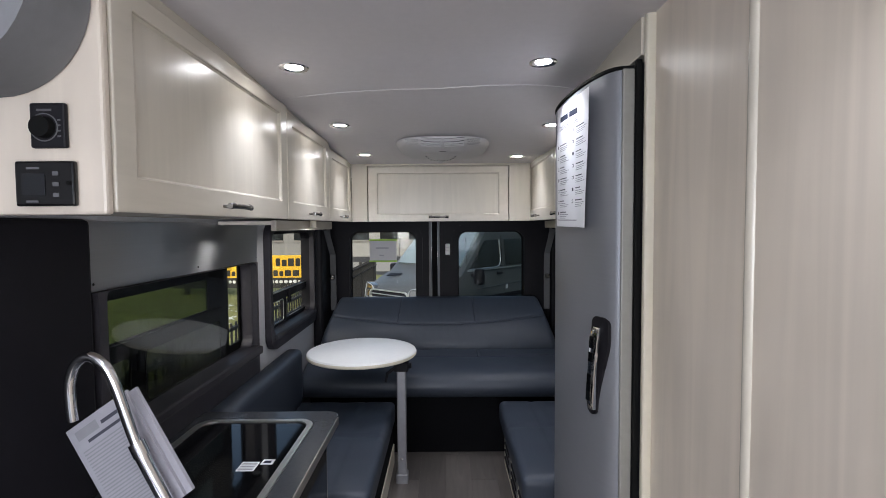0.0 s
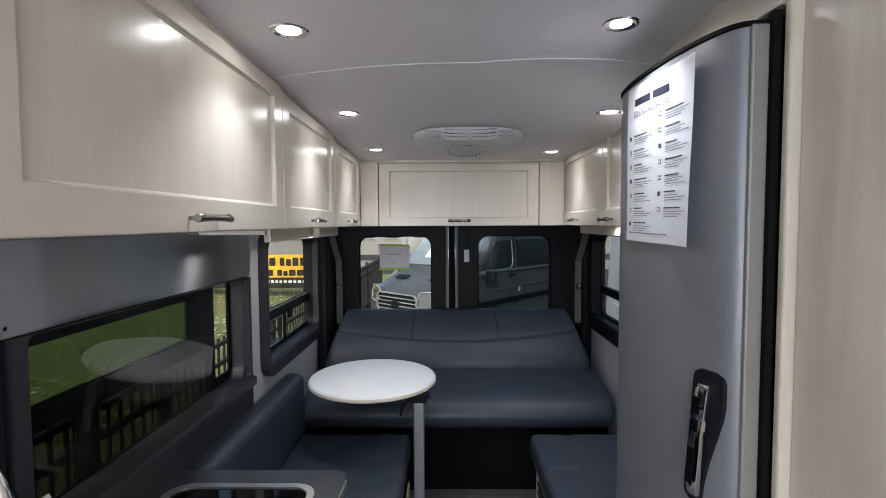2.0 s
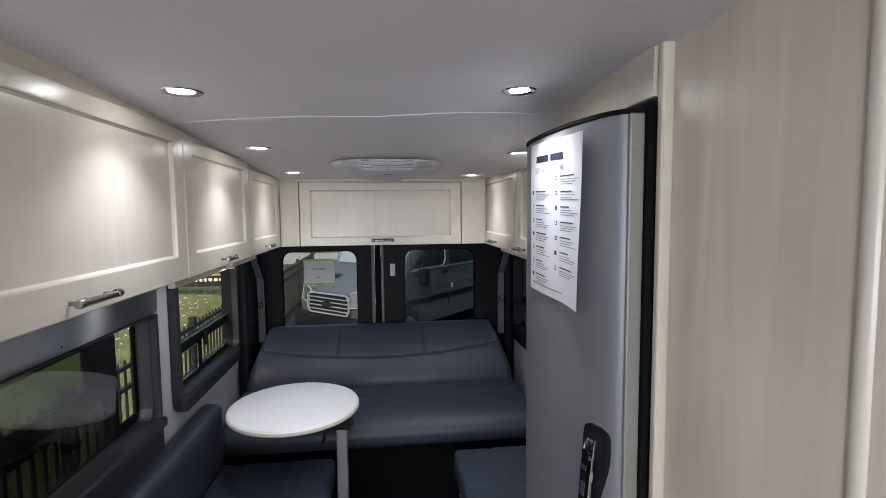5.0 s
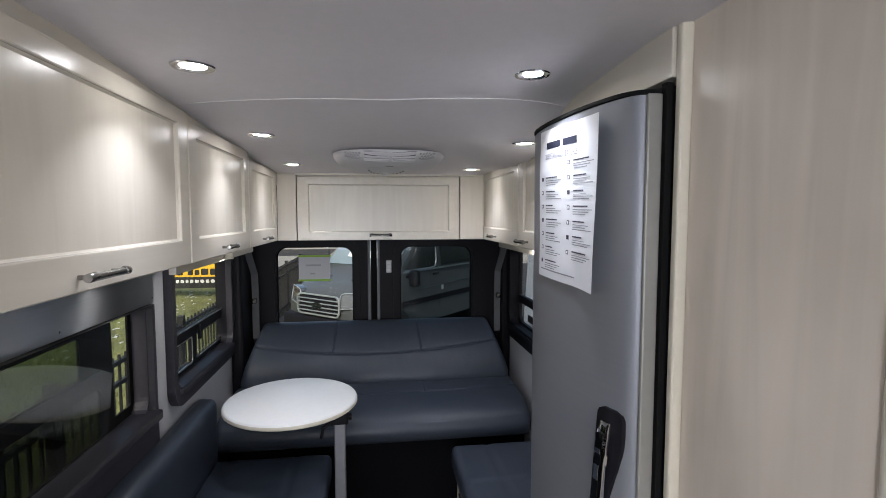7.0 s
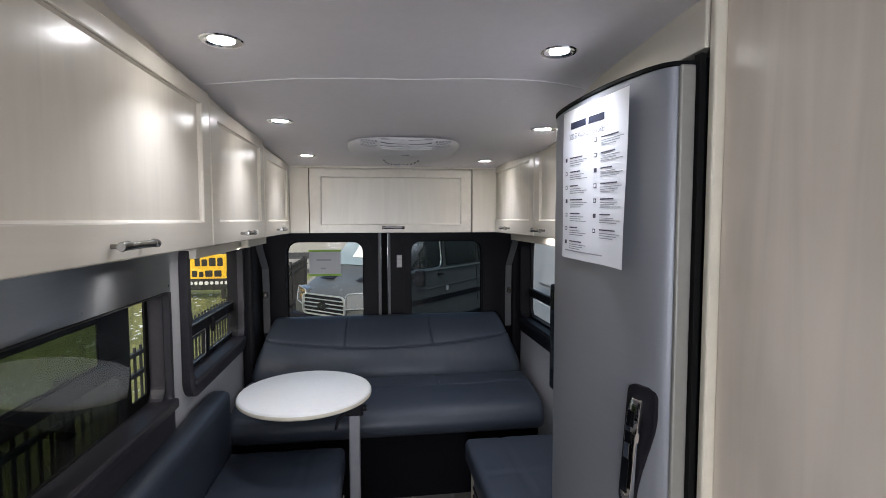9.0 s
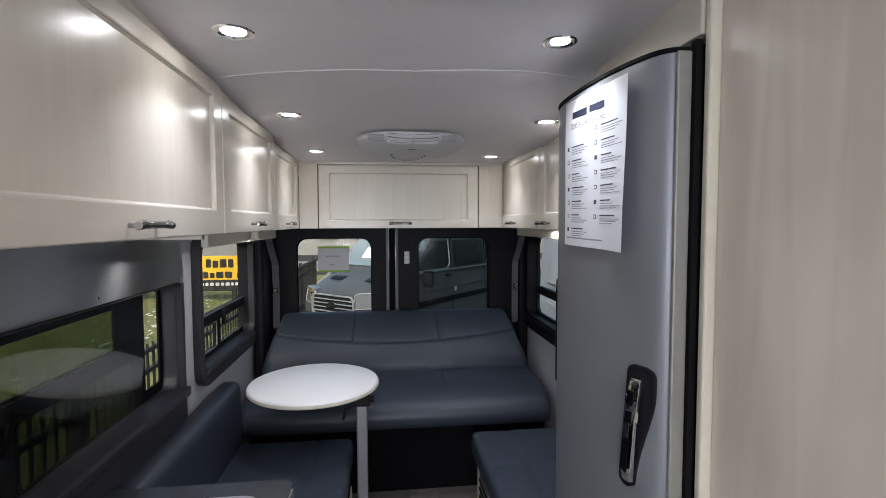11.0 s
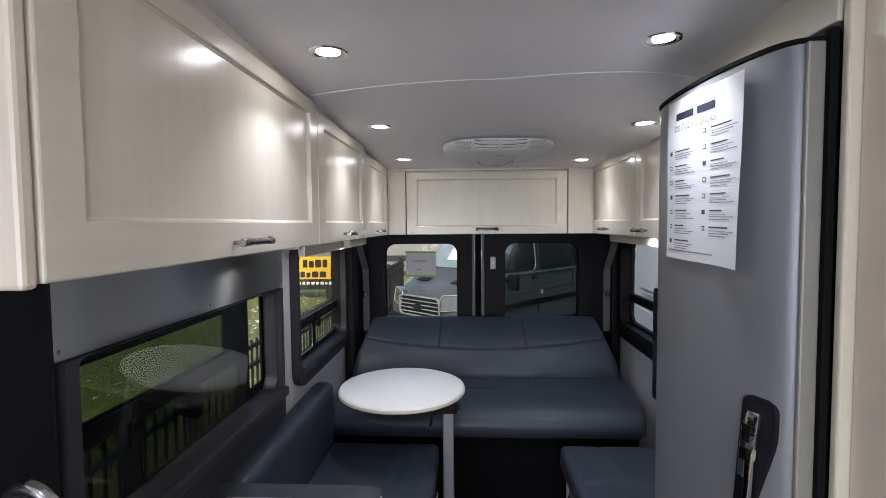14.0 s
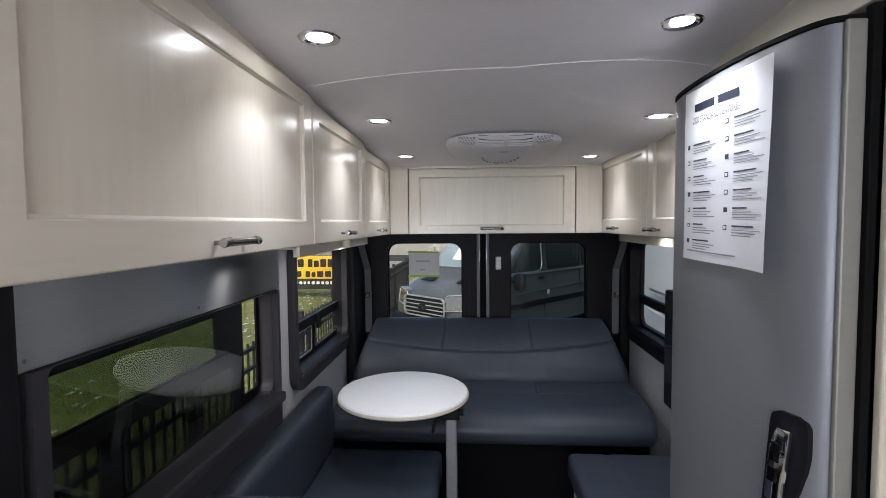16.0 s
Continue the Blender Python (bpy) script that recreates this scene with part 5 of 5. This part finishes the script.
def van(paint, m, label, windows=True):
    """A tall panel van with its nose towards -y, standing on z = 0."""
    t = thing("van", label, "van")
    t.matrix_basis = m
    W = 0.99
    prof = [(0.10, 0.32), (0.0, 0.50), (-0.03, 0.78), (0.02, 0.98), (0.16, 1.09), (0.50, 1.22), (0.88, 1.33), (1.62, 2.06), (1.95, 2.32), (2.5, 2.46), (5.4, 2.5), (5.52, 2.3), (5.52, 0.34)]
    def section(u):
        s = -1 + 2 * u
        out = []
        for y, z in prof:
            k = abs(s) ** 3
            nose = max(0.0, 1 - y / 0.9)
            x = s * (W - 0.14 * max(0.0, (z - 1.3) / 1.2) ** 1.2 - 0.06 * nose * (1 if z > 0.9 else 0.4))
            yy = y + 0.16 * k * nose
            zz = z - (0.06 * k if z > 1.05 else 0)
            out.append((x, yy, zz))
        return out
    bm = closed_loft(20, section)
    body = lpart("body", bm, paint, t, "", True)
    def on_side(sx, y0, y1, y2, y3, z0, z1, o):
        def xw(z):
            return sx * (W - 0.14 * max(0.0, (z - 1.3) / 1.2) ** 1.2 + o)
        return [(xw(z0), y0, z0), (xw(z0), y1, z0), (xw(z1), y2, z1), (xw(z1), y3, z1)]
    def quad(pts, depth):
        b = bmesh.new()
        a = [b.verts.new(p) for p in pts]
        c = [b.verts.new(Vector(p) + Vector(depth)) for p in pts]
        b.faces.new(a)
        b.faces.new(c[::-1])
        for k in range(4):
            b.faces.new((a[k], a[(k + 1) % 4], c[(k + 1) % 4], c[k]))
        return b
    lpart("windscreen", quad([(-0.86, 1.03, 1.40), (0.86, 1.03, 1.40), (0.80, 1.66, 2.05), (-0.80, 1.66, 2.05)], (0, -0.055, 0.045)), M_SCREENGLASS, t, "sloping windscreen")
    for sx in (-1, 1):
        d = 0.012 * sx
        if windows:
            lpart("side_window", quad(on_side(sx, 1.12, 2.12, 2.12, 1.66, 1.38, 1.92, -0.004), (d, 0, 0)), M_VANGLASS, t, "front door window")
            lpart("side_window", quad(on_side(sx, 2.32, 3.45, 3.45, 2.32, 1.40, 1.92, -0.004), (d, 0, 0)), M_VANGLASS, t, "side window")
            lpart("side_window", quad(on_side(sx, 3.62, 4.75, 4.75, 3.62, 1.40, 1.92, -0.004), (d, 0, 0)), M_VANGLASS, t, "side window")
        else:
            lpart("stamped_panel", quad(on_side(sx, 2.4, 3.5, 3.5, 2.4, 1.30, 2.0, -0.004), (d * 0.8, 0, 0)), paint, t)
            lpart("stamped_panel", quad(on_side(sx, 3.62, 4.9, 4.9, 3.62, 1.30, 2.0, -0.004), (d * 0.8, 0, 0)), paint, t)
            lpart("side_window", quad(on_side(sx, 1.12, 2.12, 2.12, 1.66, 1.38, 1.92, -0.004), (d, 0, 0)), M_VANGLASS, t, "front door window")
        for yy in (1.08, 2.22, 3.55):
            lpart("door_gap", quad(on_side(sx, yy, yy + 0.012, yy + 0.012, yy, 0.55, 2.0, -0.004), (d * 0.6, 0, 0)), M_RUBBER, t)
        lpart("side_strip", quad(on_side(sx, 0.55, 5.2, 5.2, 0.55, 0.72, 0.82, -0.004), (d * 1.6, 0, 0)), M_BLACK, t, "black rub strip")
        # Highlight along the beltline, put in as a pale metal strip.
        lpart("belt_highlight", quad(on_side(sx, 1.06, 5.0, 5.0, 1.06, 1.335, 1.365, -0.004), (d * 1.2, 0, 0)), M_ALU, t, "pale strip put in for the beltline highlight")
        lpart("door_handle", quad(on_side(sx, 2.0, 2.16, 2.16, 2.0, 1.22, 1.26, -0.002), (d * 2.6, 0, 0)), M_BLACK, t)
        xs = lambda z: sx * (W - 0.14 * max(0.0, (z - 1.3) / 1.2) ** 1.2 + 0.004)
        frame_line = smooth_path([(xs(z), y, z) for y, z in ((1.12, 1.37), (1.55, 1.37), (1.98, 1.375), (2.10, 1.44), (2.135, 1.56), (2.135, 1.93))], 6)
        lpart("window_trim", tube(frame_line, 0.016, 8), M_ALU, t, "pale strip round the door window", True)
        lpart("crease", tube([(xs(1.0), 1.3, 0.98), (xs(1.0), 5.1, 1.06)], 0.012, 8), paint, t, "", True)
        lpart("sill_sticker", quad(on_side(sx, 2.30, 2.37, 2.37, 2.30, 0.90, 0.99, 0.0), (d * 0.6, 0, 0)), M_SIGNWHITE, t, "small white sticker")
        mir = lpart("mirror", box(min(sx * 1.08, sx * 1.28), max(sx * 1.08, sx * 1.28), 1.10, 1.24, 1.10, 1.40, 0.05, 3), M_BLACK, t, "black door mirror", True)
        lpart("mirror_arm", tube([(sx * 0.95, 1.2, 1.26), (sx * 1.12, 1.17, 1.26)], 0.035, 10), M_BLACK, t, "", True)
        hb = bmesh.new()
        pts = rrect(0.50, 0.93, 0.80, 1.06, 0.06, 4)
        fr = [hb.verts.new((sx * x, -0.045 + 0.22 * (max(0.0, x - 0.35) / 0.6) ** 3 + 0.35 * max(0, z - 0.9), z + 0.10 * (x - 0.5))) for x, z in pts]
        bk = [hb.verts.new((v.co.x, v.co.y + 0.16, v.co.z)) for v in fr]
        n = len(fr)
        for k in range(n):
            hb.faces.new((fr[k], fr[(k + 1) % n], bk[(k + 1) % n], bk[k]))
        hb.faces.new(fr)
        hl = lpart("headlight", hb, M_LAMP, t, "clear swept-back headlight", True)
        rim_line = [(sx * x, -0.052 + 0.22 * (max(0.0, x - 0.35) / 0.6) ** 3 + 0.35 * max(0, z - 0.9), z + 0.10 * (x - 0.5)) for x, z in pts + pts[:1]]
        lr = part("lamp_rim", tube(rim_line, 0.009, 6), M_GRILLEBAR, None, "bright strip round the headlight", True)
        lr.parent = hl
        for yy in (0.95, 4.35):
            w = lpart("wheel", tube([(sx * 0.72, yy, 0.34), (sx * 0.995, yy, 0.34)], 0.34, 28), M_TYRE, t, "", True)
            rim = part("rim", tube([(sx * 0.99, yy, 0.34), (sx * 1.003, yy, 0.34)], 0.20, 20), M_ALU, None, "", True)
            rim.parent = w
    gr = lpart("grille", box(-0.50, 0.50, -0.065, 0.03, 0.66, 1.00, 0.05, 3), M_BLACK, t, "large chrome-barred grille", True)
    for k in range(4):
        z = 0.725 + 0.070 * k
        ob = part("bar", box(-0.49, 0.49, -0.085, -0.06, z - 0.009, z + 0.009, 0.004), M_GRILLEBAR, None)
        ob.parent = gr
    ob = part("surround", plate(rrect(-0.53, 0.53, 0.65, 1.02, 0.10, 5), [rrect(-0.508, 0.508, 0.672, 0.998, 0.09, 5)], lambda a, b: (a, -0.078, b), (0, 0.03, 0)), M_GRILLEBAR, None)
    ob.parent = gr
    ob = part("badge", closed_loft(1, lambda u: [(0.13 * math.cos(radians(a)), -0.10 + 0.02 * u, 0.83 + 0.052 * math.sin(radians(a))) for a in range(0, 360, 20)]), M_VANGLASS, None, "plain dark oval badge")
    ob.parent = gr
    lpart("bumper", box(-0.95, 0.95, -0.06, 0.22, 0.30, 0.62, 0.05, 3), M_BLACK, t, "dark lower bumper", True)
    for xa in (-0.42, 0.08):
        lpart("screen_sticker", quad([(xa, 1.10, 1.578), (xa + 0.34, 1.10, 1.578), (xa + 0.34, 1.29, 1.774), (xa, 1.29, 1.774)], (0, -0.008, 0.008)), M_SIGNWHITE, t, "white sheet behind the windscreen")
    for sx in (-1, 1):
        lpart("bonnet_vent", quad([(sx * 0.30, 0.45, 1.222), (sx * 0.62, 0.45, 1.212), (sx * 0.62, 0.58, 1.255), (sx * 0.30, 0.58, 1.262)], (0, -0.006, 0.012)), M_BLACK, t, "dark bonnet vent")
    lpart("wiper", tube([(-0.6, 0.98, 1.40), (0.2, 1.0, 1.45)], 0.012, 6), M_BLACK, t)
    return t


PHI = 42
# nose corner nearest the rear doors stands at (-0.27, 8.5)
corner = Vector((-0.27, 8.5))
c, s = math.cos(radians(PHI)), math.sin(radians(PHI))
lat, back = Vector((-c, s)), Vector((s, c))
centre = corner + lat * 0.95
van(M_PAINTG, Matrix.Translation((centre.x, centre.y, GZ)) @ Matrix.Rotation(radians(-PHI), 4, "Z"), "grey parked panel van with a chrome-barred grille")
van(M_PAINTW, Matrix.Translation((3.35, 2.6, GZ)) @ Matrix.Rotation(radians(0), 4, "Z"), "white parked panel van close beside", False)


def building():
    t = thing("office_building", "long low pale building beyond the road", "building", at=(-10, 36, GZ))
    part("wall", box(-34, 14, 36, 46, GZ, 4.6), M_BUILD, t)
    part("roof", box(-34.5, 14.5, 35.5, 46.5, 4.6, 5.0), M_ROOF, t)
    for k in range(22):
        x = -32 + 2.1 * k
        w = part("window", box(x, x + 1.3, 35.94, 36.05, 0.5, 2.9), M_VANGLASS, t)
        part("sill", box(x - 0.05, x + 1.35, 35.88, 36.02, 0.40, 0.5), M_CONCRETE, w)


building()
